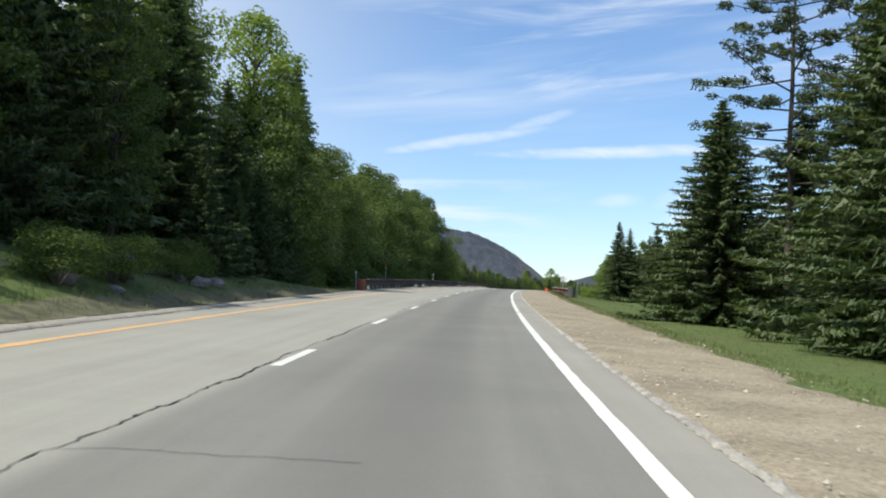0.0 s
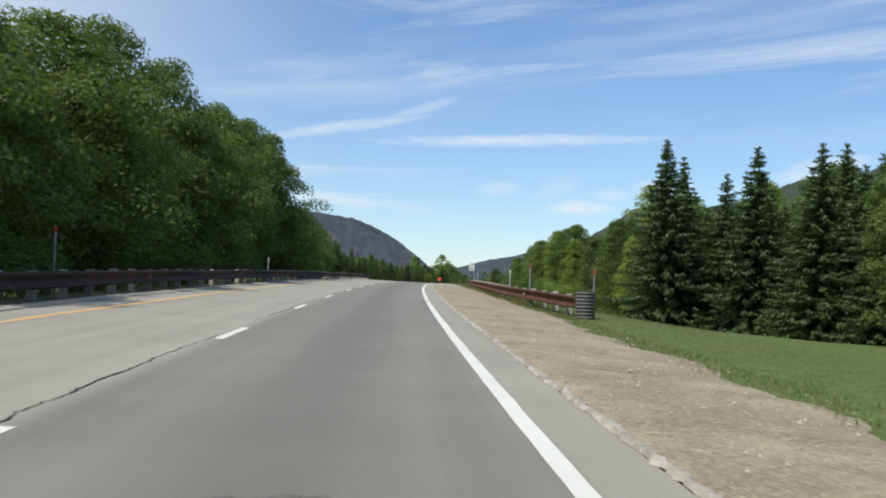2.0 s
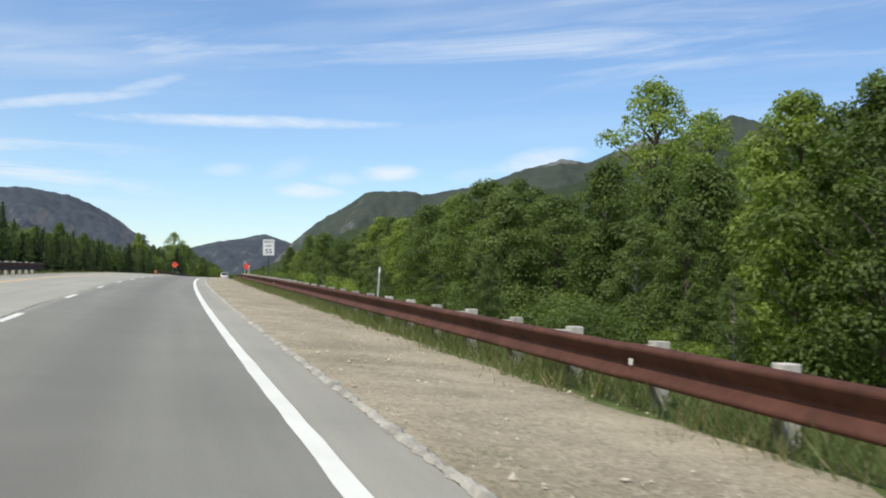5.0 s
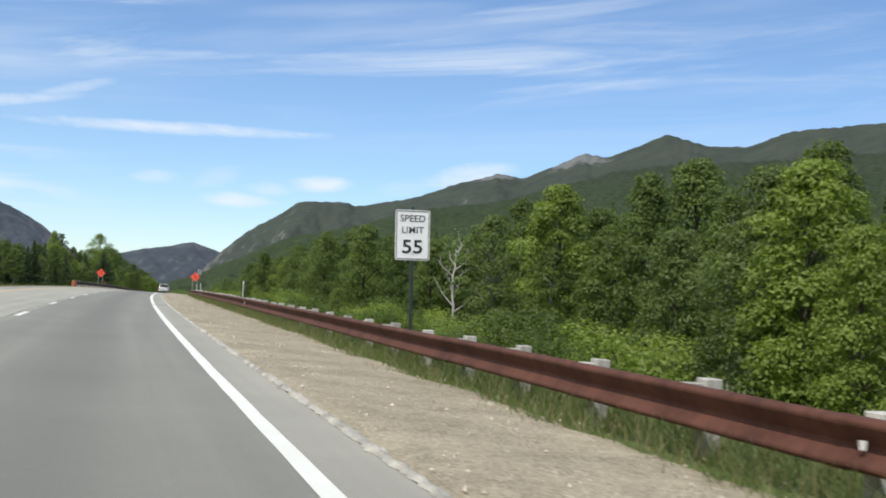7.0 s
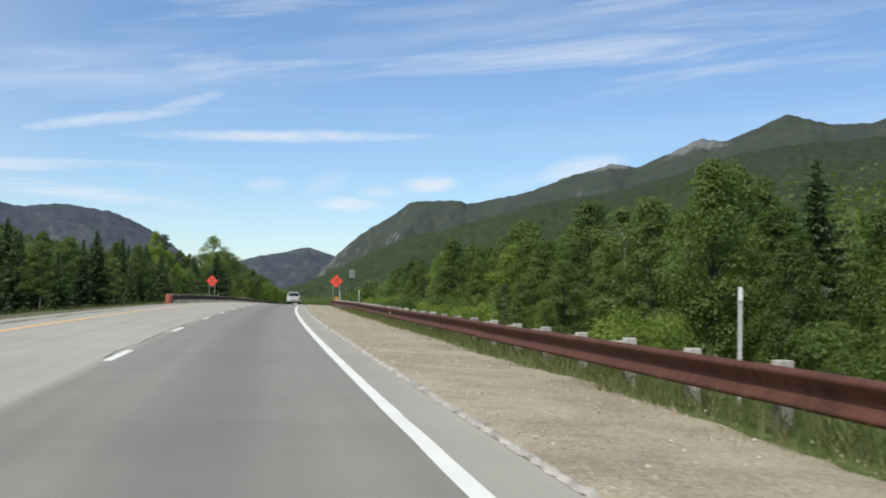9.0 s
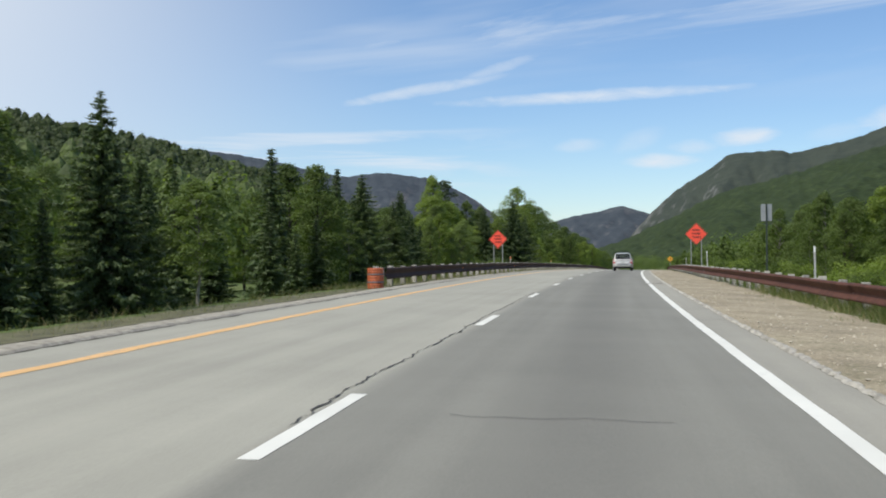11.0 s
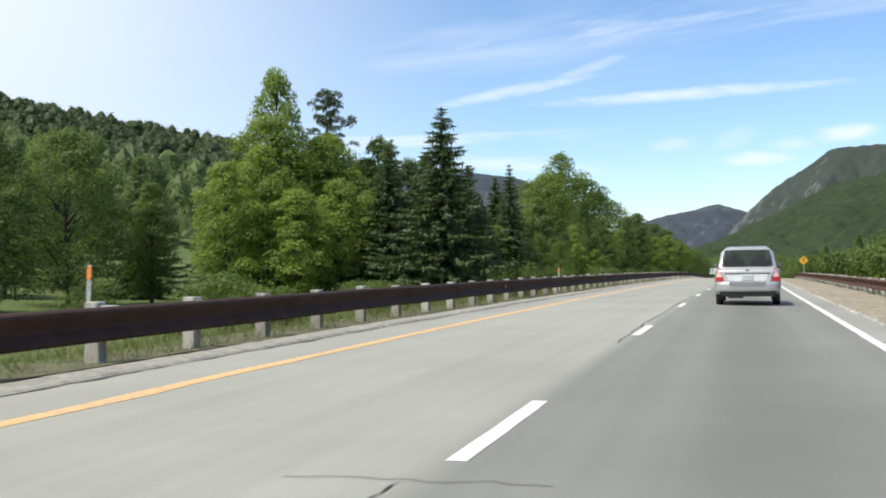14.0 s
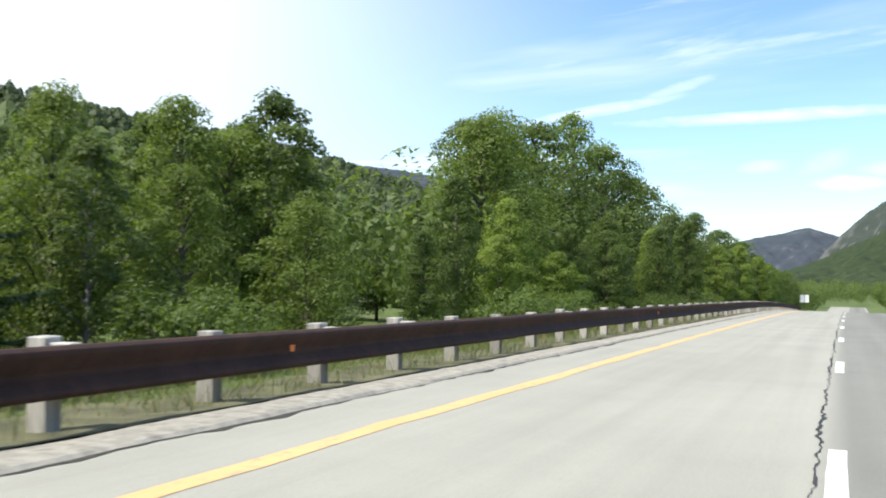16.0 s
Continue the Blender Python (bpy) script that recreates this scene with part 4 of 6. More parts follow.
kind("u3", "shrub", bush_meshes(124, 1.4, 1.15, 3600, LEAF_LIGHT, 0.08), 1.4, "bright green leafy shrub behind the guardrail", "shrub", ("stem", "foliage"))

MASTER = {}


def plant(key, s, lat, top, turn=None, wide=1.0, rng=random):
    """Stand a tree so that its tip reaches top metres over the road's plane."""
    name, (wood, leaves), h, label, category, parts = KINDS[key]
    rise = float(ground_rise(np.float64(s), np.float64(lat)))
    k = max(0.25, (top - rise) / h)
    a = rng.uniform(0, 360) if turn is None else turn
    m = stand(s, lat, -0.05, True, a)
    if key not in MASTER:
        ob = tagged(new(name), label, category, "roadside trees" if category == "tree" else "roadside shrubs")
        child(parts[0], wood, ob)
        child(parts[1], leaves, ob)
        MASTER[key] = ob
        ob.matrix_basis = m
    else:
        ob = copy_thing(MASTER[key], m)
    w = k * wide
    ob.scale = (w, w, k)
    return ob


# single trees that stand out: kind, along, across, tip height, width


def grove(*trees):
    for key, s, lat, top, wide in trees:
        plant(key, s, lat, top, wide=wide)


# the start of the drive, left of the road
grove(("T1", 53.5, -16.6, 13.6, 1), ("S0", 46.5, -17.6, 16, 0.9), ("T2", 48.5, -15.2, 13, 0.9), ("s1", 46, -12.8, 6, 0.9), ("s0", 51, -12.6, 5.2, 0.9), ("s1", 57, -12.9, 6.4, 0.9), ("t0", 60, -19, 17.5, 1),
      ("s0", 62.5, -12.5, 5, 0.9), ("t0", 66, -15.5, 16.5, 1), ("T2", 58, -18.2, 14, 1), ("S0", 61.5, -20.5, 16, 1), ("S0", 79.5, -15.6, 16.5, 0.75), ("T1", 76, -16, 15.5, 0.85), ("T2", 83, -16.5, 11, 0.7))
# spruces and pines on the mown grass
grove(("S0", 25, 9.2, 11.5, 1), ("S0", 33, 10.4, 13, 1), ("S0", 38, 14.5, 15, 0.95), ("S1", 44, 7.6, 8.6, 1.08),
      ("p0", 45, 16, 20, 1), ("p0", 54, 12.6, 19, 1), ("s0", 96, 13, 6.2, 1), ("s0", 99, 15, 6.6, 1))
# spruces behind the black drum and the airy trees
grove(("s1", 101.5, 12.5, 6.7, 0.9), ("s1", 104.6, 12.2, 5.9, 0.72), ("s1", 102.8, 9.3, 7, 0.85), ("s0", 104.6, 10.4, 6.5, 0.8), ("t0", 207.8, 28, 14.3, 1),
      ("t0", 214, 34.5, 13.6, 1))
# behind the dead tree
grove(("d2", 256, 21.4, 5.4, 1), ("d0", 259, 22.4, 6, 1), ("s1", 264, 23.6, 6.6, 1), ("d1", 268.5, 26.5, 7.2, 1),
      ("d0", 275.5, 23, 5.6, 1), ("s0", 272.5, 24.5, 7.2, 1))
# the start of the second rail
grove(("s0", 346.5, -12.6, 4.6, 0.8), ("s0", 350, -17, 5.8, 0.8), ("b1", 355.5, -12.6, 3.2, 0.8), ("s0", 356.5, -17.2, 5.8, 0.8),
      ("l1", 361, -13, 3.9, 0.75), ("l0", 366, -13.6, 3.4, 0.85), ("s0", 368.4, -17, 5.9, 0.7), ("d1", 371, -15, 5, 1))
# the pale trees and spruces of the wood's corner
grove(("l0", 403, -22, 5.5, 1), ("s1", 403.2, -13, 7.4, 1), ("l0", 404.2, -19.4, 4.4, 1.3), ("l1", 405.5, -21.5, 6.4, 1),
      ("l1", 407, -18.6, 5, 1.25), ("s0", 407.6, -16.6, 6.5, 1), ("l2", 408, -22.2, 8, 0.95), ("s0", 408.1, -14, 5.6, 0.8),
      ("s1", 409.3, -17, 7, 0.85), ("l1", 409.6, -22.6, 10.4, 0.65), ("l2", 410.5, -18, 4.8, 1.2))
# deeper in that corner
grove(("l0", 411.2, -21, 7.4, 1), ("n0", 411.5, -14, 5.9, 1.15), ("l2", 413.6, -21.5, 7.8, 0.9), ("p1", 415.4, -22.5, 10.3, 0.9),
      ("s0", 417.6, -13.4, 6.45, 0.72), ("d1", 418, -21, 7, 1), ("s1", 421.5, -15, 6.2, 0.9), ("w0", 416.5, -20, 8.0, 0.9),
      ("s1", 412.6, -13.8, 4.7, 0.9), ("m1", 414.6, -16, 5.8, 0.9), ("m0", 416.4, -16.6, 5.4, 0.9), ("d3", 418.6, -19, 7, 1), ("m1", 420.2, -18.4, 6.4, 0.8), ("w1", 418.6, -16.2, 5.5, 1.1),
      ("b1", 425.5, -17.5, 4.4, 1), ("w0", 423.6, -19.6, 7.8, 0.8), ("m1", 424.9, -15, 4.2, 0.8))
# the gap and the tall clump
grove(("w0", 430.9, -14.3, 5.1, 1.15), ("m1", 430.2, -15.0, 4.2, 1), ("m0", 429, -15.4, 4.7, 0.9), ("m0", 434, -15.5, 4.3, 0.9), ("b0", 436, -18, 5.4, 0.9), ("b3", 441, -15, 2.8, 1.1),
      ("l0", 447, -14.5, 3.0, 1.2), ("l1", 451.5, -13.6, 2.6, 1.3), ("m1", 454.5, -17.5, 8.2, 1.0), ("b0", 456, -18.5, 8.4, 0.9), ("m1", 463, -19.5, 9.8, 1.05),
      ("b2", 472, -20, 10.6, 1))
# towards the crest
grove(("d2", 480, -24, 10.5, 1), ("b2", 490, -20, 11.5, 1.1), ("t0", 499.5, -24.4, 15.8, 0.95), ("d0", 500, -16.5, 7.5, 1.1),
      ("d2", 505, -21, 11, 1.1), ("b1", 520, -17.5, 9.2, 1.2), ("b0", 535, -16.5, 8.6, 1.2), ("b2", 552, -16, 8.4, 1.2),
      ("b1", 570, -15.5, 7.8, 1.2))


def open_ground(s, lat):
    """Clearings with nothing taller than shrubs."""
    return (214 < s < 272 and -3.6 + 0.532 * (s - 226) < lat < 0.4 + 0.283 * (s - 190)) or (s > 370 and s < 402 and -28.0 < lat < -5) or (402 <= s < 416 and -23.5 < lat < -5)


def wood_row(seed, s0, s1, step, lat0, lat1, height, keys, jitter=0.2):
    """Trees in loose rows; height(s, lat) is the tip's height over the road."""
    rng = random.Random(seed)
    s = s0
    while s < s1:
        lat = rng.uniform(lat0, lat1)
        if open_ground(s, lat):
            s += step
            continue
        plant(rng.choice(keys), s + rng.uniform(-step, step) * 0.4, lat, height(s, lat) * rng.uniform(1 - jitter, 1 + jitter * 0.5), None, rng.uniform(0.85, 1.15), rng)
        s += step * rng.uniform(0.7, 1.3)


def lin(v, *pts):
    return float(np.interp(v, [p[0] for p in pts], [p[1] for p in pts]))


MIXED, GREEN, CONIFER = ("b0", "b1", "b2", "d0", "d3", "s0"), ("b0", "b1", "b2", "b3", "l0", "l1"), ("n0", "n0", "s2", "s0", "b3")
# left of the road: tall shady wood, then lower
left_top = lambda s, lat: lin(s, (0, 16.5), (40, 14.2), (58, 10.6), (75, 8.7), (95, 9.2), (120, 10.2), (140, 10.8), (151, 11.2), (156, 10.8), (161, 6.4), (185, 5.4), (215, 4.2), (290, 4.0), (340, 4.6), (400, 5.5), (480, 6.5), (600, 7)) * (1 + 0.035 * (-lat - 12))
wood_row(1, 26, 66, 3.3, -17.0, -14.4, left_top, ("T0", "S0", "T1", "S0", "T2", "S0"))
wood_row(2, 4, 30, 3.6, -25.0, -21.0, left_top, ("T0", "S0", "T1", "S0"))
wood_row(3, 66, 205, 3.6, -15.0, -12.8, left_top, ("b0", "b1", "d0", "d1", "d2", "b2"))
wood_row(5, 205, 345, 2.9, -15.0, -12.0, left_top, CONIFER)
wood_row(7, 342, 415, 3.4, -21, -16, lambda s, lat: min(0.21 * -lat + 2.2, lin(s, (342, 4.4), (365, 4.2), (372, 6.0), (415, 6.0))), MIXED)
wood_row(8, 446, 640, 5.0, -16, -12.5, lambda s, lat: lin(s, (440, 4.6), (500, 5.6), (560, 6.4), (640, 7)), GREEN)
wood_row(9, 415, 440, 3.4, -21, -16, lambda s, lat: min(0.21 * -lat + 2.2, lin(s, (415, 6.0), (421, 4.6), (434, 4.4), (436, 2.7))), ("m0", "m1", "b0", "d3", "w0"))
wood_row(10, 340, 408, 3.6, -14.5, -12.0, lambda s, lat: 3.4, ("d0", "b3", "s0", "d1", "s2"))
wood_row(6, 408, 432, 3.2, -14.5, -12.0, lambda s, lat: 3.3, ("m0", "b3", "m1", "d1", "w1"))
hill_top = lambda s, lat: (0.235 * -lat + 0.6) * lin(s, (336, 0.70), (372, 0.86), (455, 0.86), (462, 0.62))
wood_row(31, 336, 480, 4.0, -30, -24.5, hill_top, ("d0", "d1", "s1", "d2", "d3"))
wood_row(32, 336, 490, 6.5, -40, -31, hill_top, ("d0", "s1", "d2", "S0"))
wood_row(33, 336, 500, 9.0, -54, -42, hill_top, ("T1", "T2", "S0"))
# right of the road
right_top = lambda s, lat: 2.6 + 0.19 * lat
wood_row(11, 14, 60, 5.0, 13, 19, lambda s, lat: 11.5, ("s0", "s1", "d0", "b0"))
wood_row(12, 62, 112, 3.4, 11.5, 15, lambda s, lat: 5.4, ("s0", "s1", "d1", "b1", "s2"))
wood_row(14, 112, 430, 2.9, 11.5, 15.5, right_top, ("b0", "b1", "b3", "l0", "d1", "b3", "w0", "w1", "b1"), 0.38)
wood_row(15, 112, 400, 4.2, 17, 22, right_top, ("b0", "b2", "d0", "b1", "l1", "d3", "s2", "w0", "w1"), 0.3)


def crown_cores(rng, base, width, height, conic):
    """The dense leafy inside of far crowns: a rough closed lump for each, as loose triangles."""
    rings = ((0.10, 0.55), (0.30, 1.0), (0.55, 0.95), (0.78, 0.62), (0.90, 0.18))
    out = []
    m = 7
    a = np.arange(m) / m * 2 * np.pi
    n = len(base)
    P = []
    for z, r in rings:
        rr = np.where(conic, 0.95 - z, r)[:, None] * width[:, None] * rng.uniform(0.75, 1.15, (n, m))
        zz = np.repeat((z * height * np.where(conic, 0.86, 1.0))[:, None], m, 1) * rng.uniform(0.95, 1.05, (n, m))
        P.append(base[:, None] + np.stack([np.cos(a) * rr, np.sin(a) * rr, zz], -1))
    for lo, hi in zip(P, P[1:]):
        l2, h2 = np.roll(lo, -1, 1), np.roll(hi, -1, 1)
        out += [np.stack([lo, l2, h2], 2), np.stack([lo, h2, hi], 2)]
    return np.concatenate(out, 1)


def build_back_woods():
    """The depth of the woods behind the first trees, past telling apart."""
    rng = np.random.default_rng(61)
    beds = []
    for s0, s1, l0, l1, n, top in ((24, 72, -27, -18, 60, left_top), (-5, 26, -32, -25, 30, left_top), (70, 215, -26, -16, 110, left_top), (150, 205, -46, -26, 60, left_top), (205, 340, -50, -16, 250, lambda s, lat: left_top(s, -16) + 0.10 * (-lat - 16)),
                                   (440, 650, -30, -18, 150, lambda s, lat: 6.2), (640, 900, -26, -10.5, 110, lambda s, lat: 7.0), (770, 960, -30, 34, 190, lambda s, lat: 8.0), (640, 900, 8, 26, 110, lambda s, lat: 7.0), (430, 800, 5.4, 9.0, 110, lambda s, lat: 3.6),
                                   (14, 112, 17, 28, 70, lambda s, lat: 7.0), (400, 650, 8.5, 20, 190, right_top), (110, 650, 19, 40, 380, right_top)):
        s, lat = rng.uniform(s0, s1, n), rng.uniform(l0, l1, n)
        beds.append(np.column_stack([s, lat, [top(a, b) * rng.uniform(0.72, 1.08) for a, b in zip(s, lat)]]))
    p = np.concatenate(beds)
    p = p[[not open_ground(a, b) for a, b, _ in p]]
    n, k = len(p), 570
    base = spot(p[:, 0], p[:, 1])
    h = np.maximum(p[:, 2] - ground_rise(p[:, 0], p[:, 1]), 2.0)
    d = rng.normal(size=(n, k, 3))
    d /= np.linalg.norm(d, axis=2)[..., None]
    lump = 1 + 0.22 * np.sin(d[..., 0] * 5 + p[:, :1]) + 0.22 * np.sin(d[..., 1] * 6 + p[:, 1:2] * 3) + 0.18 * np.sin(d[..., 2] * 9 + p[:, :1] * 2)
    r = np.minimum(rng.uniform(0.55, 1.1, (n, k)) * lump, 1.12)
    w = np.minimum(h * rng.uniform(0.26, 0.36, n), 3.2)[:, None]
    conic = (rng.uniform(size=n) < 0.28)[:, None]
    z = np.clip(0.5 + 0.44 * d[..., 2] * np.where(conic, 1.1, r), 0.02, 1.0)
    rad = np.where(conic, np.maximum(1.08 - z, 0.06) * 0.95, 1.0) * r
    c = base[:, None] + np.stack([d[..., 0] * w * rad, d[..., 1] * w * rad, h[:, None] * (0.08 + 0.92 * z)], -1)
    v, f = leaf_cards(c.reshape(-1, 3), d.reshape(-1, 3) + [0, 0, 0.4] + 0.4 * rng.normal(size=(n * k, 3)), 0.29, 0.22, rng)
    cores = crown_cores(rng, base, w[:, 0] * np.where(conic[:, 0], 0.40, 0.62), h * 0.92, conic[:, 0])
    for name, lo, mat, label in (("woods", 0, LEAF_DARK, "shady mixed wood behind the roadside trees"), ("woods", 1, LEAF, "green broadleaf wood behind the roadside trees")):
        keep = np.repeat((p[:, 1] > 0) == bool(lo), k)
        vv = np.concatenate([v.reshape(-1, 3, 3)[keep].reshape(-1, 3), cores[((p[:, 1] > 0) == bool(lo)) & (np.abs(p[:, 1]) > 28)].reshape(-1, 3)])
        tagged(new(name, np_mesh(name, vv, np.arange(len(vv)).reshape(-1, 3), mat)), "shady mixed wood behind the roadside trees" if not lo else "green broadleaf wood behind the roadside trees", "woods", kind="stuff")


build_back_woods()
rng_s = random.Random(33)
for q in range(12):
    plant(rng_s.choice(("u1", "u2")), rng_s.uniform(58, 112), rng_s.uniform(-13.6, -11.6), rng_s.uniform(0.9, 1.8), None, 1.3, rng_s)
for q in range(170):
    s = rng_s.uniform(106, 470)
    plant(rng_s.choice(("u0", "u3", "u2", "u3")), s, rng_s.uniform(5.6, 10.5), rng_s.uniform(-0.4, 1.2), None, rng_s.uniform(0.9, 1.4), rng_s)
for q in range(32):
    s = rng_s.uniform(228, 264)
    plant(rng_s.choice(("u3", "u3", "u0")), s, -3.6 + 0.532 * (s - 226) + rng_s.uniform(1.0, 1.0 + 0.249 * (267 - s)) if s > 240 else rng_s.uniform(5.8, 13.0), rng_s.uniform(-0.7, 0.7), None, rng_s.uniform(1.0, 1.5), rng_s)
for q in range(26):
    s = rng_s.uniform(150, 330)
    plant(rng_s.choice(("w0", "m0", "w1", "b3")), s, rng_s.uniform(6.2, 10.0) + 3.0 * (225 < s < 270), rng_s.uniform(0.6, 2.0), None, rng_s.uniform(0.9, 1.3), rng_s)
for q in range(10):
    plant(rng_s.choice(("u1", "u2")), rng_s.uniform(372, 404), rng_s.uniform(-26.0, -12.0), rng_s.uniform(0.0, 0.8), None, rng_s.uniform(1.0, 1.5), rng_s)
for q in range(40):
    s = rng_s.uniform(330, 520)
    plant(rng_s.choice(("u0", "u1", "u2")), s, rng_s.uniform(-13.0, -11.6), rng_s.uniform(0.2, 1.2), None, rng_s.uniform(0.9, 1.4), rng_s)
for q in range(20):
    plant(rng_s.choice(("u1", "u2")), rng_s.uniform(23, 44), rng_s.uniform(-12.4, -11.2), rng_s.uniform(0.8, 1.9), None, rng_s.uniform(0.9, 1.4), rng_s)
for q in range(46):
    plant(rng_s.choice(("n0", "s2", "n0", "s2", "w0")), 205 + 2.9 * q + rng_s.uniform(-1, 1), rng_s.uniform(-12.6, -11.4), rng_s.uniform(1.6, 3.4), None, rng_s.uniform(1.0, 1.5), rng_s)


def build_far_woods():
    """Crowns that clothe the slopes further off, past telling apart."""
    rng = np.random.default_rng(77)
    for side, n in ((-1, 3000), (1, 4200)):
        s = rng.uniform(-20, 860, n)
        u = rng.uniform(0, 1, n) ** 1.6
        lat = -(62 + 290 * u) if side < 0 else 30 + 330 * u
        if side < 0:
            # behind the tall roadside wood at the start
            s, u = np.concatenate([s, rng.uniform(-20, 185, 520)]), np.concatenate([u, np.zeros(520)])
            lat = np.concatenate([lat, -rng.uniform(20, 62, 520)])
        ok = np.array([not open_ground(a, b) for a, b in zip(s, lat)])
        s, lat, u = s[ok], lat[ok], u[ok]
        n = len(s)
        h = rng.uniform(5.5, 9.5, n) + 3 * u
        base = spot(s, lat)
        k = 110
        d = rng.normal(size=(n, k, 3))
        d /= np.linalg.norm(d, axis=2)[..., None]
        d[..., 2] = np.abs(d[..., 2]) * 1.0 - 0.25
        conic = (rng.uniform(size=n) < 0.25)[:, None]
        w = (h * rng.uniform(0.26, 0.40, n))[:, None]
        z = 0.5 + 0.5 * d[..., 2]
        rad = np.where(conic, np.maximum(1.05 - z, 0.05) * 1.1, 1.0)
        c = base[:, None] + np.stack([d[..., 0] * w * rad * 0.9, d[..., 1] * w * rad * 0.9, h[:, None] * (0.18 + 0.78 * z)], -1)
        cores = crown_cores(rng, base + np.stack([0 * h, 0 * h, 0.1 * h], -1), w[:, 0] * 0.82, h * 0.92, conic[:, 0])
        size = np.repeat(0.24 + 0.028 * h, k) * (1 + 1.8 * np.repeat(u, k))
        v, f = leaf_cards(c.reshape(-1, 3), d.reshape(-1, 3) + [0, 0, 0.4], 1.0, 0.75, rng)
        mid = np.repeat(c.reshape(-1, 3), 3, 0)
        v = mid + (v - mid) * np.repeat(size, 3)[:, None]
        v = np.concatenate([v, cores.reshape(-1, 3)])
        f = np.arange(len(v)).reshape(-1, 3)
        ob = new("far_woods", np_mesh("far_woods", v, f, LEAF if side > 0 else LEAF_DARK))
        tagged(ob, "mixed green woods covering the slopes beside the highway", "woods", kind="stuff")


build_far_woods()


def build_hill_woods():
    """Rounded crowns and spires over the nearer hill, past telling apart."""
    rng = np.random.default_rng(88)
    G = LEFT_HILL
    n, k = 7500, 40
    az = rng.integers(int(G.shape[0] * 0.38), int(G.shape[0] * 0.93), n)
    t = np.clip((46 * rng.uniform(0, 1, n) ** 0.62).astype(int), 6, 45)
    base = G[az, t] + rng.normal(size=(n, 3)) * np.array([4.0, 4.0, 0.0]) - [0, 0, 2.0]
    h = rng.uniform(5, 15, n) * rng.uniform(0.8, 1.1, n)
    conic = rng.uniform(size=n) < 0.08
    w = h * np.where(conic, 0.20, rng.uniform(0.30, 0.48, n))
    cores = crown_cores(rng, base, w, h, conic)
    d = rng.normal(size=(n, k, 3))
    d /= np.linalg.norm(d, axis=2)[..., None]
    d[..., 2] = np.abs(d[..., 2])
    c = base[:, None] + d * np.stack([w, w, h * 0.5], -1)[:, None] * rng.uniform(0.7, 1.28, (n, k, 1)) + np.stack([0 * h, 0 * h, h * 0.45], -1)[:, None]
    v, f = leaf_cards(c.reshape(-1, 3), d.reshape(-1, 3) + [0, 0, 0.4], 2.2, 1.6, rng)
    v = np.concatenate([v[~np.repeat(conic, 3 * k)], cores.reshape(-1, 3)])
    ob = new("hill_woods", np_mesh("hill_woods", v, np.arange(len(v)).reshape(-1, 3), HILL_LEAF))
    tagged(ob, "dense dark green wood covering the hill beyond the highway", "woods", kind="stuff")


build_hill_woods()


def build_grass():
    rng = np.random.default_rng(5)
    spots = []
    for n, s0, s1, l0, l1 in ((190000, 92, 330, 2.7, 5.4), (16000, 330, 480, 2.9, 5.2), (80000, 8, 105, 2.7, 8.5), (52000, 325, 470, -11.8, -9.2), (18000, 60, 330, -11.4, -9.2), (6000, 0, 60, -11, -9.1)):
        spots.append(np.column_stack([rng.uniform(s0, s1, n), rng.uniform(l0, l1, n)]))
    p = np.concatenate(spots)
    keep = rough(p[:, 0], p[:, 1], 0.8, 2) + 0.6 * rng.normal(size=len(p)) > -0.35 + 1.9 * (1 - smooth(p[:, 1] - grass_back(p[:, 0]), 2.7, 3.5)) * (p[:, 1] > 0)
    p = p[keep]
    base = spot(p[:, 0], p[:, 1])
    h = rng.uniform(0.05, 0.21, len(p)) * np.where((p[:, 0] < 104) & (p[:, 1] > 0), 0.28, np.where(p[:, 1] < 0, 1.15, 0.55 + 1.15 * smooth(p[:, 1], 3.0, 3.9)))
    a = rng.uniform(0, 6.283, len(p))
    w = rng.uniform(0.003, 0.008, len(p))
    side = np.column_stack([np.cos(a), np.sin(a), 0 * a]) * w[:, None]
    tip = base + np.column_stack([rng.normal(size=len(p)) * 0.6, rng.normal(size=len(p)) * 0.6, np.ones(len(p))]) * h[:, None]
    v = np.stack([base - side - [0, 0, 0.02], base + side - [0, 0, 0.02], tip + side * 0.3, tip - side * 0.3], 1).reshape(-1, 3)
    quads = v.reshape(-1, 4, 3)
    dry = rng.uniform(size=len(p)) < np.where(p[:, 1] < 0, 0.32, 0.22)
    for mask, mat, label in ((~dry, GRASS_BLADE, "tufts of green grass under the guardrails"), (dry, DRY_BLADE, "dry straw-coloured grass under the guardrails")):
        q = quads[mask].reshape(-1, 3)
        tagged(new("grass", np_mesh("grass", q, np.arange(len(q)).reshape(-1, 4), mat)), label, "grass", kind="stuff")


build_grass()


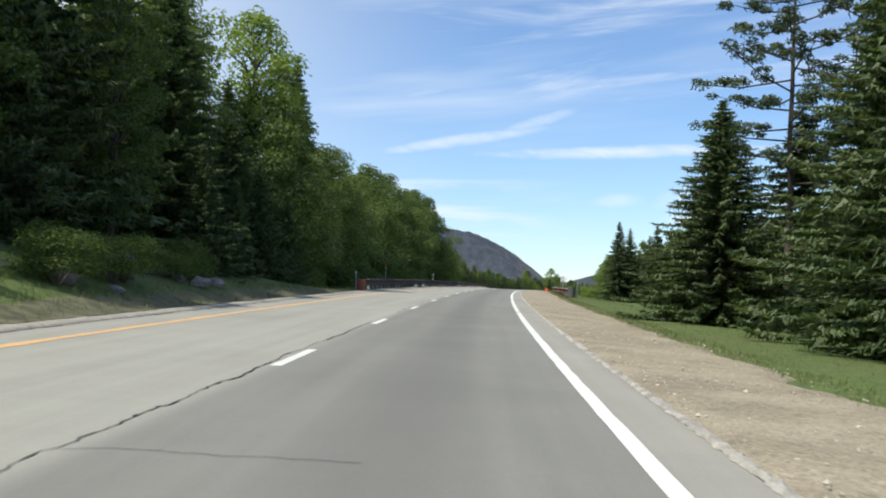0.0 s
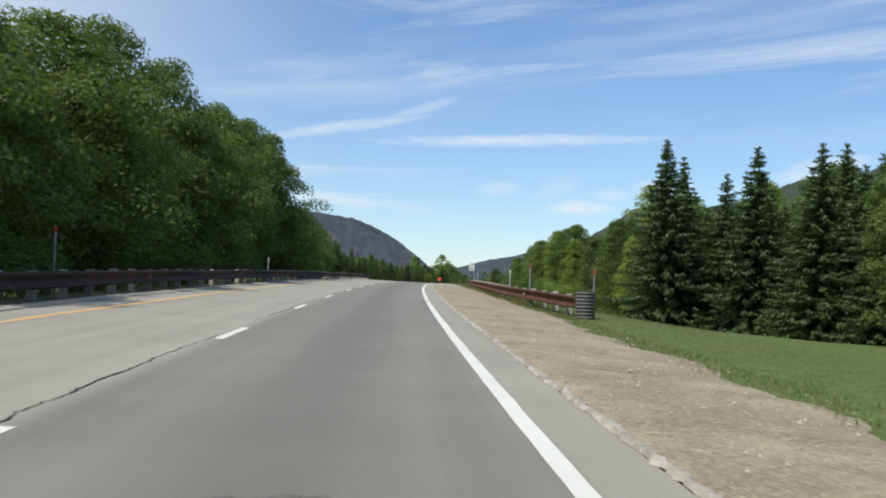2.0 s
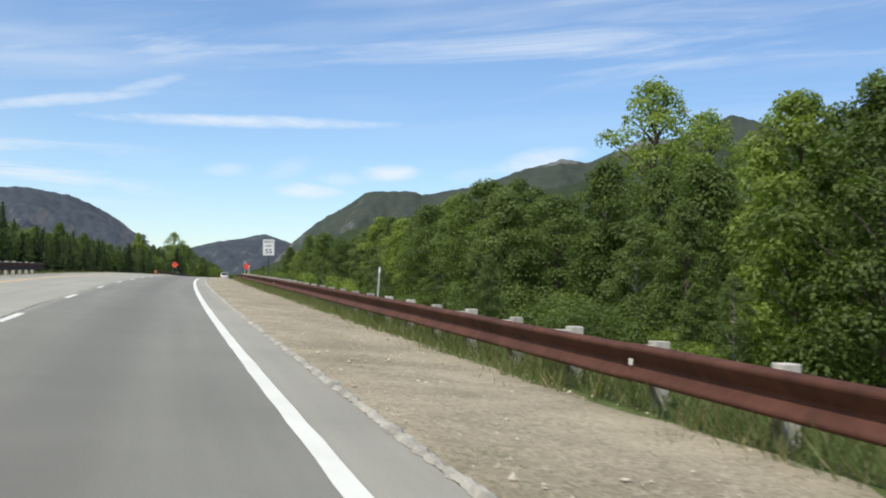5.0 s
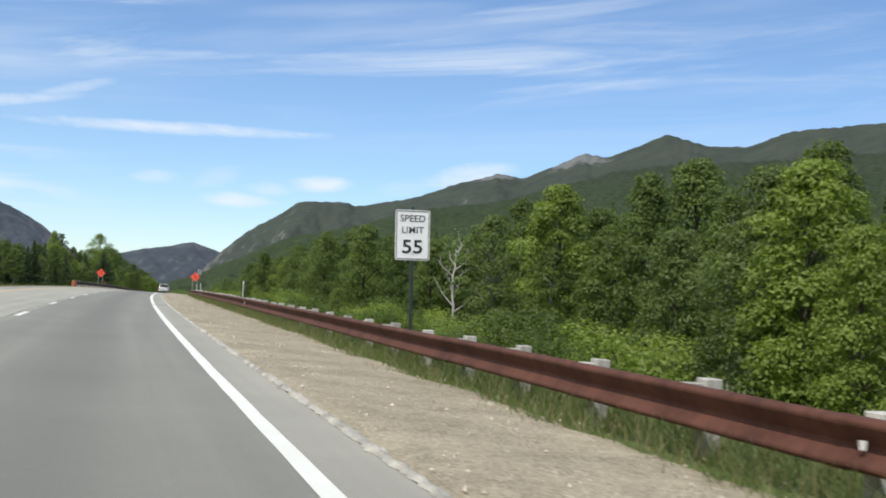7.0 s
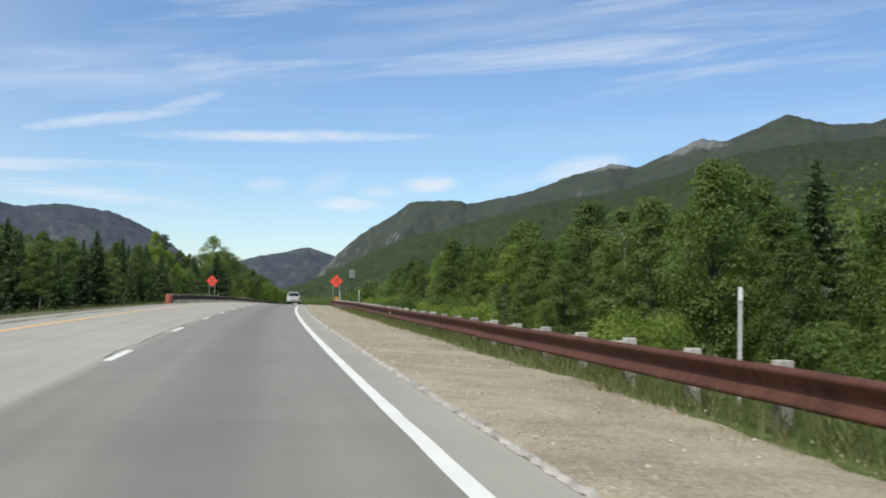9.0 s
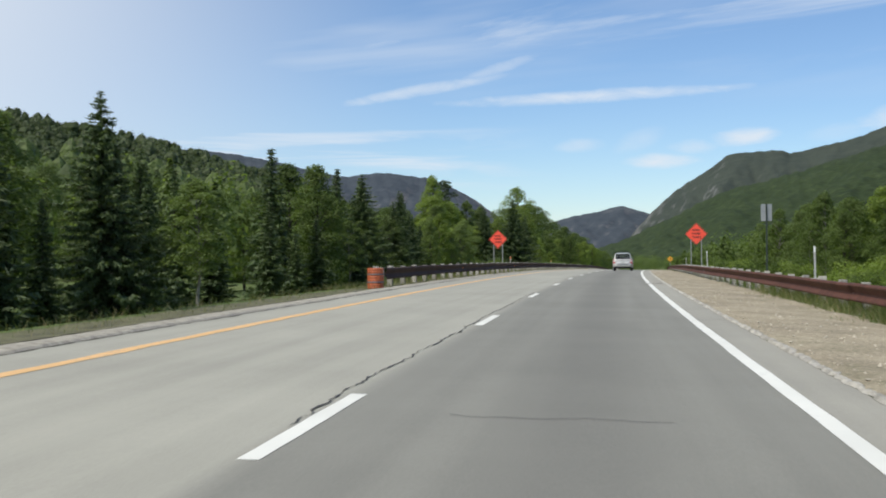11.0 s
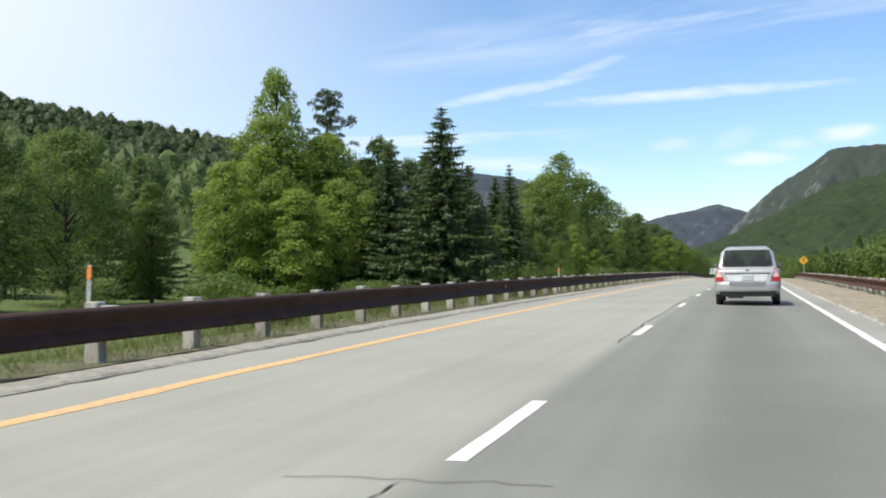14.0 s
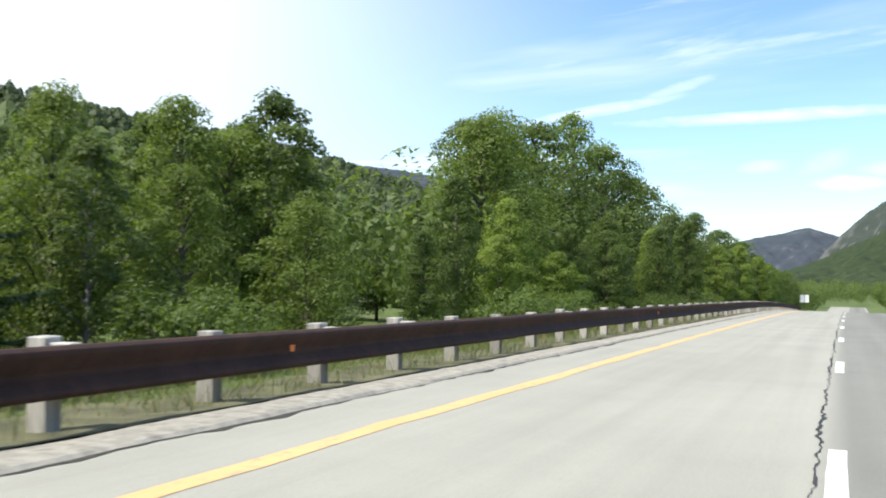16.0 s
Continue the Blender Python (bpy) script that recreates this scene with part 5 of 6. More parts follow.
def build_pebbles():
    rng = np.random.default_rng(9)
    n = 15000
    s, lat = rng.uniform(0, 430, n), 0.85 + 3.2 * rng.uniform(0, 1, n) ** 1.3
    base = spot(s, lat, 0.012)
    r = 0.007 + 0.020 * rng.uniform(0, 1, n) ** 4
    oct_ = np.array([(1, 0, 0), (0, 1, 0), (-1, 0, 0), (0, -1, 0), (0, 0, 0.8), (0, 0, -0.8)], float)
    tri = np.array([(0, 1, 4), (1, 2, 4), (2, 3, 4), (3, 0, 4), (1, 0, 5), (2, 1, 5), (3, 2, 5), (0, 3, 5)])
    v = base[:, None] + oct_[None] * (1 + 0.35 * rng.normal(size=(n, 6, 1))) * r[:, None, None] * rng.uniform(0.6, 1.4, (n, 1, 3))
    f = (tri[None] + 6 * np.arange(n)[:, None, None]).reshape(-1, 3)
    tagged(new("pebbles", np_mesh("pebbles", v.reshape(-1, 3), f, ROCK_PALE)), "loose pale pebbles scattered over the gravel shoulder", "pebbles", kind="stuff")


build_pebbles()

# ---- guardrails ----


def beam_mesh(length, mat):
    prof = [(0.0, 0.25), (-0.05, 0.256), (-0.086, 0.272), (-0.098, 0.292), (-0.096, 0.312), (-0.086, 0.328), (-0.012, 0.410), (-0.002, 0.430), (-0.004, 0.456), (-0.014, 0.474), (-0.084, 0.572), (-0.096, 0.592), (-0.098, 0.612), (-0.090, 0.630), (-0.052, 0.655), (0.0, 0.66)]
    back = [(x + 0.006, z) for x, z in reversed(prof)]
    ring = prof + back
    V = [(x, y, z) for y in (-length / 2, length / 2) for x, z in ring]
    n = len(ring)
    bm = bmesh.new()
    vs = [bm.verts.new(v) for v in V]
    for k in range(n):
        bm.faces.new((vs[k], vs[(k + 1) % n], vs[n + (k + 1) % n], vs[n + k]))
    return to_mesh(bm, "beam", mat)


def build_guardrail(s0, s1, lat, side, label, spacing=2.3, bend=None, sink=0.0, marks=(), mark_mat=None):
    """side: +1 where the beam faces left (right-hand rail), -1 where it faces right."""
    rail = tagged(new("guardrail"), label, "guardrail")
    # left beams take the steel with shade in its colour
    beam = beam_mesh(spacing * 2 + 0.12, RUST if side > 0 else RUST_SHADED)
    bm = boxed((-0.09, -0.10, -0.55), (0.09, 0.10, 0.69), 0.008)
    post = to_mesh(bm, "post", POST_WOOD)
    bm = boxed((-0.10, -0.075, 0.30), (0.10, 0.075, 0.645), 0.008)
    block = to_mesh(bm, "blockout", POST_WOOD)
    rng = random.Random(int(s0))
    off = bend or (lambda s: 0.0)
    k, s = 0, s0
    while s < s1:
        L = lat + off(s)
        m = stand(s, L, -sink, False, 180 if side < 0 else 0)
        drop = Matrix.Translation((0, 0, 0.02 * rng.uniform(-1, 1)))
        child("post", post, rail, m @ pose(0.30, 0, 0, rng.uniform(-1.2, 1.2), rng.uniform(-1.2, 1.2), rng.uniform(-4, 4)) @ drop)
        child("blockout", block, rail, m @ pose(0.107, 0, 0, 0, 0, rng.uniform(-3, 3)) @ drop)
        if k % 2 == 0 and s + spacing * 2 < s1 + spacing:
            p, q = (Vector(spot(u, lat + off(u), -sink, False)) for u in (s, s + spacing * 2))
            d = q - p
            turn = Matrix.Rotation(math.atan2(-d.x, d.y), 4, "Z") @ Matrix.Rotation(math.atan2(d.z, math.hypot(d.x, d.y)), 4, "X")
            if side < 0:
                turn = turn @ Matrix.Rotation(math.pi, 4, "Z")
            lap = 0.003 if (k // 2) % 2 else -0.003
            child("beam", beam, rail, Matrix.Translation((p + q) / 2) @ turn @ pose(lap, 0, 0.008 * rng.uniform(-1, 1), 0, 0, rng.uniform(-0.12, 0.12)))
        s += spacing
        k += 1
    bm = bmesh.new()
    pts = ((-0.022, 0.43), (0.022, 0.43), (0.03, 0.50), (-0.03, 0.50))
    sides = [[bm.verts.new((x, y, z)) for y, z in pts] for x in (-0.086, -0.080)]
    bm.faces.new(sides[0])
    bm.faces.new(list(reversed(sides[1])))
    for j in range(4):
        bm.faces.new((sides[0][j], sides[0][(j + 1) % 4], sides[1][(j + 1) % 4], sides[1][j]))
    tab = to_mesh(bm, "reflector", mark_mat or PALE_POST)
    for s in marks:
        child("reflector", tab, rail, stand(s, lat + off(s), -sink, False, (180 if side < 0 else 0) + 35 * side) , "small reflector tab in the beam's groove")
    return rail


# ---- signs ----
SIGN_WHITE, SIGN_BLACK = plain("white_sign_face", (0.86, 0.86, 0.85), 0.45, vary=0.05), plain("black_sign_ink", (0.02, 0.02, 0.02), 0.5)
SIGN_ORANGE = plain("fluorescent_orange_face", (1.0, 0.105, 0.06), 0.5, vary=0.05)
SIGN_YELLOW = plain("yellow_sign_face", (0.75, 0.36, 0.03), 0.5, vary=0.06)
GALV, DARK_STEEL = plain("galvanised_steel", (0.42, 0.43, 0.43), 0.45, 0.6), plain("dark_green_steel", (0.035, 0.05, 0.045), 0.5, 0.2)


def sign_plate(w, h, thick=0.004, radius=0.04):
    bm = bmesh.new()
    pts = []
    for cx, cz, a0 in ((w / 2 - radius, h / 2 - radius, 0), (-w / 2 + radius, h / 2 - radius, 90), (-w / 2 + radius, -h / 2 + radius, 180), (w / 2 - radius, -h / 2 + radius, 270)):
        for k in range(5):
            a = radians(a0 + k * 22.5)
            pts.append((cx + radius * math.cos(a), cz + radius * math.sin(a)))
    f = bm.faces.new([bm.verts.new((x, 0, z)) for x, z in pts])
    g = bmesh.ops.extrude_face_region(bm, geom=[f])
    bmesh.ops.translate(bm, verts=[v for v in g["geom"] if isinstance(v, bmesh.types.BMVert)], vec=(0, thick, 0))
    return bm


def frame_line(w, h, inset, width, radius):
    """A thin border just in front of a plate's face."""
    bm = bmesh.new()
    rings = []
    for e in (inset, inset + width):
        r = max(0.005, radius - e)
        ring = []
        for cx, cz, a0 in ((w / 2 - e - r, h / 2 - e - r, 0), (-w / 2 + e + r, h / 2 - e - r, 90), (-w / 2 + e + r, -h / 2 + e + r, 180), (w / 2 - e - r, -h / 2 + e + r, 270)):
            for k in range(5):
                a = radians(a0 + k * 22.5)
                ring.append(bm.verts.new((cx + r * math.cos(a), -0.004, cz + r * math.sin(a))))
        rings.append(ring)
    for k in range(20):
        bm.faces.new((rings[0][k], rings[0][(k + 1) % 20], rings[1][(k + 1) % 20], rings[1][k]))
    return bm


def lettering(text, size, parent, place, mat, stretch=1.0, bold=0.0):
    cu = bpy.data.curves.new("lettering", "FONT")
    cu.body, cu.size, cu.align_x, cu.align_y, cu.offset, cu.extrude = text, size, "CENTER", "CENTER", bold, 0.0008
    cu.materials.append(mat)
    ob = new("lettering", cu)
    ob.parent = parent
    ob.matrix_basis = pose(*place, 90, 0, 0) @ Matrix.Diagonal((stretch, 1, 1, 1))
    return ob


def speed_sign(s, lat, mid):
    ob = tagged(new("speed_limit_sign"), "white sign reading SPEED LIMIT 55 on a dark post", "road sign")
    ob.matrix_basis = stand(s, lat, 0, False, 2) @ pose(0, 0, 0, 0, -2.2, 0)
    W, H = 0.76, 1.06
    plate = part("plate", sign_plate(W, H), SIGN_WHITE, ob)
    plate.location = (0, 0, mid)
    part("border", frame_line(W, H, 0.018, 0.016, 0.04), SIGN_BLACK, plate, "thin black border")
    lettering("SPEED", 0.20, plate, (0, -0.005, 0.345), SIGN_BLACK, 1.04, 0.001)
    lettering("LIMIT", 0.20, plate, (0, -0.005, 0.10), SIGN_BLACK, 1.04, 0.001)
    lettering("55", 0.40, plate, (0, -0.005, -0.26), SIGN_BLACK, 1.2, 0.006)
    bm = boxed((-0.035, 0.006, -2.8), (0.035, 0.05, mid + H / 2 + 0.07), 0.004)
    part("post", bm, DARK_STEEL, ob, "dark green steel post")
    for z in (-0.4, 0.4):
        bm = bmesh.new()
        bmesh.ops.create_cone(bm, cap_ends=True, segments=8, radius1=0.014, radius2=0.014, depth=0.012)
        b = part("bolt", bm, GALV, plate)
        b.matrix_basis = pose(0, -0.007, z, 90, 0, 0)
    return ob


def work_sign(s, lat, mid, lines, turn=0.0, size=1.22):
    ob = tagged(new("road_work_sign"), "orange diamond road work warning sign on two steel posts", "road sign", "road work signs")
    ob.matrix_basis = stand(s, lat, 0, False, turn)
    k = size / 1.22
    plate = part("plate", sign_plate(size, size, 0.004, 0.06), SIGN_ORANGE, ob)
    plate.matrix_basis = pose(0, 0, mid) @ pose(0, 0, 0, 0, 45, 0)
    part("border", frame_line(size, size, 0.02, 0.022, 0.06), SIGN_BLACK, plate, "thin black border")
    for text, z, wide in lines:
        lettering(text, 0.20 * k, ob, (0, -0.008, mid + z * k), SIGN_BLACK, wide, 0.004)
    for x in (-0.40 * k, 0.40 * k):
        p = part("post", boxed((x - 0.03, 0.008, -1.6), (x + 0.03, 0.045, mid + 0.30), 0.004), GALV, ob, "grey steel post")
    return ob


speed_sign(215.65, 4.70, 2.52)
WORDS = (("ROAD", 0.30, 1.05), ("WORK", 0.02, 1.05), ("1/2 MILE", -0.26, 0.95))
work_sign(366.4, -9.8, 2.29, WORDS, -3, 0.92)
work_sign(370.6, 3.82, 2.84, WORDS, 2, 1.1)


def diamond_sign(s, lat, mid):
    ob = tagged(new("warning_sign"), "small yellow diamond warning sign with a black arrow", "road sign")
    ob.matrix_basis = stand(s, lat, 0, False)
    plate = part("plate", sign_plate(0.76, 0.76, 0.004, 0.05), SIGN_YELLOW, ob)
    plate.matrix_basis = pose(0, 0, mid, 0, 45, 0)
    part("border", frame_line(0.76, 0.76, 0.015, 0.018, 0.05), SIGN_BLACK, plate, "thin black border")
    bm = bmesh.new()
    pts = ((-0.05, -0.22), (0.05, -0.22), (0.05, 0.05), (0.13, 0.05), (0.0, 0.24), (-0.13, 0.05), (-0.05, 0.05))
    bm.faces.new([bm.verts.new((x, -0.006, mid + z)) for x, z in pts])
    part("arrow", bm, SIGN_BLACK, ob, "black arrow")
    part("post", boxed((-0.03, 0.006, -1.6), (0.03, 0.05, mid + 0.45), 0.004), GALV, ob)


diamond_sign(492.0, 3.7, 2.0)


def sign_back(s, lat, mid, w, h, label, mat):
    """A sign that faces the other way, or stands too far off to read."""
    ob = tagged(new("road_sign"), label, "road sign")
    ob.matrix_basis = stand(s, lat, 0, False)
    p = part("plate", sign_plate(w, h, 0.004, 0.03), mat, ob)
    p.location = (0, 0, mid)
    part("post", boxed((-0.03, -0.05, -1.6), (0.03, -0.004, mid + h / 2), 0.004), DARK_STEEL, ob)


sign_back(334.0, 4.45, 2.88, 0.42, 0.66, "bare grey back of a small sign on a dark post", GALV)
sign_back(600.0, -10.3, 2.4, 1.35, 1.2, "far white sign board beside the guardrail", SIGN_WHITE)

REFLECT_RED = plain("red_reflector", (0.55, 0.03, 0.02), 0.4, vary=0.05)
REFLECT_ORANGE = plain("orange_reflector", (0.85, 0.26, 0.06), 0.45, vary=0.05)
PALE_POST = plain("pale_marker_post", (0.62, 0.62, 0.60), 0.6, vary=0.1)


build_guardrail(95.0, 520, 3.85, 1, "rusty weathering-steel guardrail on grey wooden posts beside the gravel shoulder", bend=lambda s: lin(s, (95, 0.8), (112, 0.0), (150, 0.1), (240, 0.2), (325, 0), (355, -0.5)), sink=0.06, spacing=2.62, marks=(105.8, 152.6, 199.6, 244.5, 289.4))
build_guardrail(71.0, 214, -9.25, -1, "rusty guardrail with shade painted into its beams, on wooden posts along the yellow line", 2.4, marks=(96.0, 130.0, 164.0), mark_mat=REFLECT_ORANGE)
build_guardrail(327.0, 560, -9.25, -1, "rusty guardrail with shade painted into its beams, on pale wooden posts along the yellow line", 2.46, marks=(346.0, 371.0, 396.5, 421.6, 447.0), mark_mat=REFLECT_ORANGE)


def delineator(s, lat, top, head, label):
    ob = tagged(new("delineator"), label, "marker post", "delineator posts")
    ob.matrix_basis = stand(s, lat, 0, False, random.uniform(-6, 6)) @ pose(0, 0, 0, random.uniform(-2, 2), random.uniform(-2, 2), 0)
    bm = bmesh.new()
    # a flanged channel post
    sec = ((-0.045, 0.0), (-0.02, 0.0), (-0.012, 0.022), (0.012, 0.022), (0.02, 0.0), (0.045, 0.0), (0.045, 0.004), (0.022, 0.004), (0.014, 0.027), (-0.014, 0.027), (-0.022, 0.004), (-0.045, 0.004))
    f = bm.faces.new([bm.verts.new((x * 0.62, y, -2.4)) for x, y in sec])
    g = bmesh.ops.extrude_face_region(bm, geom=[f])
    bmesh.ops.translate(bm, verts=[v for v in g["geom"] if isinstance(v, bmesh.types.BMVert)], vec=(0, 0, 2.4 + top))
    part("post", bm, PALE_POST if head is not REFLECT_RED else GALV, ob)
    p = part("reflector", sign_plate(0.06, 0.16, 0.003, 0.015), head, ob, "coloured reflector")
    p.location = (0, -0.006, top - 0.10)


for s, lat, top in ((123.0, 4.9, 1.45), (173.5, 4.9, 1.35), (254.2, 4.7, 1.46), (324.0, 4.6, 1.5), (364.0, 4.2, 1.57), (410.0, 4.4, 1.4)):
    delineator(s, lat, top, SIGN_WHITE, "pale steel delineator post behind the guardrail")
delineator(111.6, 4.9, 1.7, REFLECT_RED, "steel marker post with a red reflector behind the guardrail")
delineator(95.6, 5.3, 1.5, REFLECT_RED, "steel marker post with a red reflector beside the drum")
for s, top, head in ((72.0, 1.15, SIGN_WHITE), (88.0, 1.8, REFLECT_RED), (130.0, 1.45, SIGN_WHITE), (374.0, 1.15, REFLECT_ORANGE), (411.0, 1.03, REFLECT_ORANGE)):
    delineator(s, -9.85, top, head, "pale marker post behind the guardrail along the yellow line")


GREY_BAND = plain("dull_grey_band", (0.16, 0.16, 0.165), 0.6, vary=0.15)
DRUM_ORANGE = plain("dusty_orange_plastic", (0.48, 0.12, 0.045), 0.6, vary=0.2)


def drum(s, lat, orange=False):
    """A ribbed drum that caps the end of a guardrail."""
    ob = tagged(new("rail_end_drum"), "orange plastic drum at the guardrail's start" if orange else "black ribbed drum with pale bands capping the guardrail", "drum")
    ob.matrix_basis = stand(s, lat, 0, True)
    r, H = (0.30, 0.86) if not orange else (0.28, 0.7)
    body_mat = DRUM_ORANGE if orange else plain("black_plastic", (0.03, 0.03, 0.035), 0.5)
    bm = bmesh.new()
    n, k = 28, 17
    rings = []
    for q in range(k):
        z = H * q / (k - 1)
        rr = r * (1.0 if q % 2 else 0.95)
        rings.append([bm.verts.new((rr * math.cos(a * 2 * math.pi / n), rr * math.sin(a * 2 * math.pi / n), z)) for a in range(n)])
    for a, b in zip(rings, rings[1:]):
        for j in range(n):
            bm.faces.new((a[j], a[(j + 1) % n], b[(j + 1) % n], b[j]))
    bm.faces.new(rings[-1])
    part("barrel", bm, body_mat, ob)
    for q in range(8) if not orange else (2, 5):
        z0 = H * (2 * q + 0.72) / 16
        bm = bmesh.new()
        a = [[bm.verts.new((rr * math.cos(j * 2 * math.pi / n), rr * math.sin(j * 2 * math.pi / n), z)) for j in range(n)] for rr, z in ((r * 0.99, z0), (r * 1.008, z0 + 0.012), (r * 1.008, z0 + 0.034), (r * 0.99, z0 + 0.046))]
        for u, v in zip(a, a[1:]):
            for j in range(n):
                bm.faces.new((u[j], u[(j + 1) % n], v[(j + 1) % n], v[j]))
        part("band", bm, GREY_BAND, ob, "reflective band", True)


drum(93.6, 4.75)
drum(70.2, -9.3, True)
drum(326.0, -9.35, True)


def rock_mesh(seed, size):
    bm = bmesh.new()
    bmesh.ops.create_icosphere(bm, subdivisions=3, radius=1.0)
    off = Vector((seed * 3.1, seed * 1.7, seed * 0.9))
    for v in bm.verts:
        d = 1 + 0.45 * noise.noise(v.co * 1.1 + off) + 0.18 * noise.noise(v.co * 3.0 + off)
        v.co = Vector((v.co.x * size[0], v.co.y * size[1], v.co.z * size[2])) * d
    return to_mesh(bm, "boulder", ROCK)


rng_r = random.Random(8)
for q in range(22):
    size = rng_r.uniform(0.15, 0.5)
    ob = new("boulder", rock_mesh(q + 1, (size * 1.4, size, size * 0.75)))
    ob.matrix_basis = stand(rng_r.uniform(25, 44), rng_r.uniform(-13.2, -10.6), 0.05, True, rng_r.uniform(0, 360))
    tagged(ob, "rough grey boulder half sunk in the grassy bank", "rock", "boulders on the bank")


def dead_tree(s, lat, top, seed, lean=0.0, count=11, stout=1.0):
    """A bleached standing tree without leaves."""
    rng = np.random.default_rng(seed)
    rise = float(ground_rise(np.float64(s), np.float64(lat)))
    h = top - rise
    zs = np.linspace(0, h, 12)
    trunk = np.column_stack([lean * zs + np.cumsum(rng.normal(size=12) * 0.05), np.cumsum(rng.normal(size=12) * 0.05), zs])
    ob = tagged(new("dead_tree"), "bleached dead tree with bare crooked branches among the green wood", "tree", "dead trees")
    child("trunk", np_mesh("trunk", *tube_arrays(trunk, np.linspace(min(0.14, 0.025 * h) * stout, 0.03 * stout, 12), 8), PALE_BARK, True), ob)
    for k in range(count):
        f = 0.38 + 0.58 * k / max(1, count - 1)
        p0 = np.array([np.interp(f * h, zs, trunk[:, 0]), np.interp(f * h, zs, trunk[:, 1]), f * h])
        a = k * 2.6 + rng.uniform(-0.4, 0.4)
        L = h * 0.30 * (1.15 - f) + 0.5
        d = np.array([np.cos(a), np.sin(a) * 0.7, rng.uniform(0.5, 1.1)])
        mid = p0 + d * L * 0.5 + rng.normal(size=3) * 0.08
        tip = p0 + d * L * np.array([0.9, 0.9, 1.1])
        wood = [tube_arrays([p0, mid, tip], [min(0.05, 0.009 * h), min(0.032, 0.006 * h), 0.007], 5)]
        for t in (0.45, 0.7):
            q = p0 + (tip - p0) * t
            wood.append(tube_arrays([q, q + rng.normal(size=3) * 0.28 + [0, 0, 0.30]], [0.02, 0.005], 4))
        child("branch", np_mesh("branch", *join(wood), PALE_BARK, True), ob)
    ob.matrix_basis = stand(s, lat, -0.05, True)
    return ob


dead_tree(269.3, 20.6, 4.8, 3)
dead_tree(247.0, 16.6, 0.5, 5, 0.25, 6)
dead_tree(374.0, 25.5, 7.4, 9, 0.5)
dead_tree(290.4, 14.6, 3.8, 12, 0.0, 4, 0.45)

# ---- the car ahead ----
SILVER = plain("silver_car_paint", (0.50, 0.50, 0.48), 0.32, 0.45, vary=0.04, scale=2.0)
SILVER.node_tree.nodes["Principled BSDF"].inputs["Coat Weight"].default_value = 0.6
GREY_TRIM, BLACK_TRIM, RUBBER = plain("grey_plastic_trim", (0.13, 0.13, 0.135), 0.6), plain("black_trim", (0.015, 0.015, 0.016), 0.55), plain("tyre_rubber", (0.02, 0.02, 0.02), 0.8)
RED_LENS, CLEAR_LENS = plain("red_lamp_lens", (0.45, 0.02, 0.02), 0.15, vary=0.08), plain("pale_lamp_lens", (0.62, 0.45, 0.42), 0.15, vary=0.08)
PINK_LENS = plain("pink_lamp_lens", (0.52, 0.24, 0.23), 0.2, vary=0.08)
ALLOY = plain("alloy_rim", (0.5, 0.5, 0.5), 0.35, 0.8)
CABIN_DARK = plain("dark_cabin_cloth", (0.03, 0.03, 0.033), 0.9)


def tinted_glass():
    m, n, b = material("tinted_glass")
    b.inputs["Base Color"].default_value = (0.52, 0.56, 0.56, 1)
    b.inputs["Roughness"].default_value = 0.03
    b.inputs["Transmission Weight"].default_value = 1.0
    b.inputs["IOR"].default_value = 1.45
    return m


GLASS = tinted_glass()


def loft(stations, keep=lambda a, b, j: True):
    """Rings of (x, y, z) joined in order and mirrored in x."""
    bm = bmesh.new()
    for sgn in (1, -1):
        rows = [[bm.verts.new((sgn * x, y, z)) for x, y, z in st] for st in stations]
        for i, (a, b) in enumerate(zip(rows, rows[1:])):
            for j in range(len(a) - 1):
                if keep(i, i + 1, j):
                    bm.faces.new((a[j], a[j + 1], b[j + 1], b[j]))
    bmesh.ops.remove_doubles(bm, verts=bm.verts, dist=0.0005)
    return bm


def panel(corners, thick=0.006):
    bm = bmesh.new()
    f = bm.faces.new([bm.verts.new(c) for c in corners])
    f.normal_update()
    n = f.normal.copy()
    g = bmesh.ops.extrude_face_region(bm, geom=[f])
    bmesh.ops.translate(bm, verts=[v for v in g["geom"] if isinstance(v, bmesh.types.BMVert)], vec=n * -thick)
    return bm


def wheel_mesh_parts():
    tyre, rim = bmesh.new(), bmesh.new()
    n = 28
    prof = ((0.20, -0.09), (0.305, -0.10), (0.325, -0.08), (0.325, 0.08), (0.305, 0.10), (0.20, 0.09))
    rows = [[tyre.verts.new((x, r * math.cos(a * 2 * math.pi / n), r * math.sin(a * 2 * math.pi / n))) for a in range(n)] for r, x in prof]
    for a, b in zip(rows, rows[1:] + rows[:1]):
        for j in range(n):
            tyre.faces.new((a[j], a[(j + 1) % n], b[(j + 1) % n], b[j]))
    prof = ((0.21, 0.06), (0.19, 0.085), (0.17, 0.05), (0.06, 0.065), (0.0, 0.07))
    rows = [[rim.verts.new((x, r * math.cos(a * 2 * math.pi / n), r * math.sin(a * 2 * math.pi / n))) for a in range(n)] for r, x in prof]
    for a, b in zip(rows, rows[1:]):
        for j in range(n):
            rim.faces.new((a[j], a[(j + 1) % n], b[(j + 1) % n], b[j]))
    bmesh.ops.remove_doubles(rim, verts=rim.verts, dist=0.001)
    return to_mesh(tyre, "tyre", RUBBER, True), to_mesh(rim, "rim", ALLOY, True)


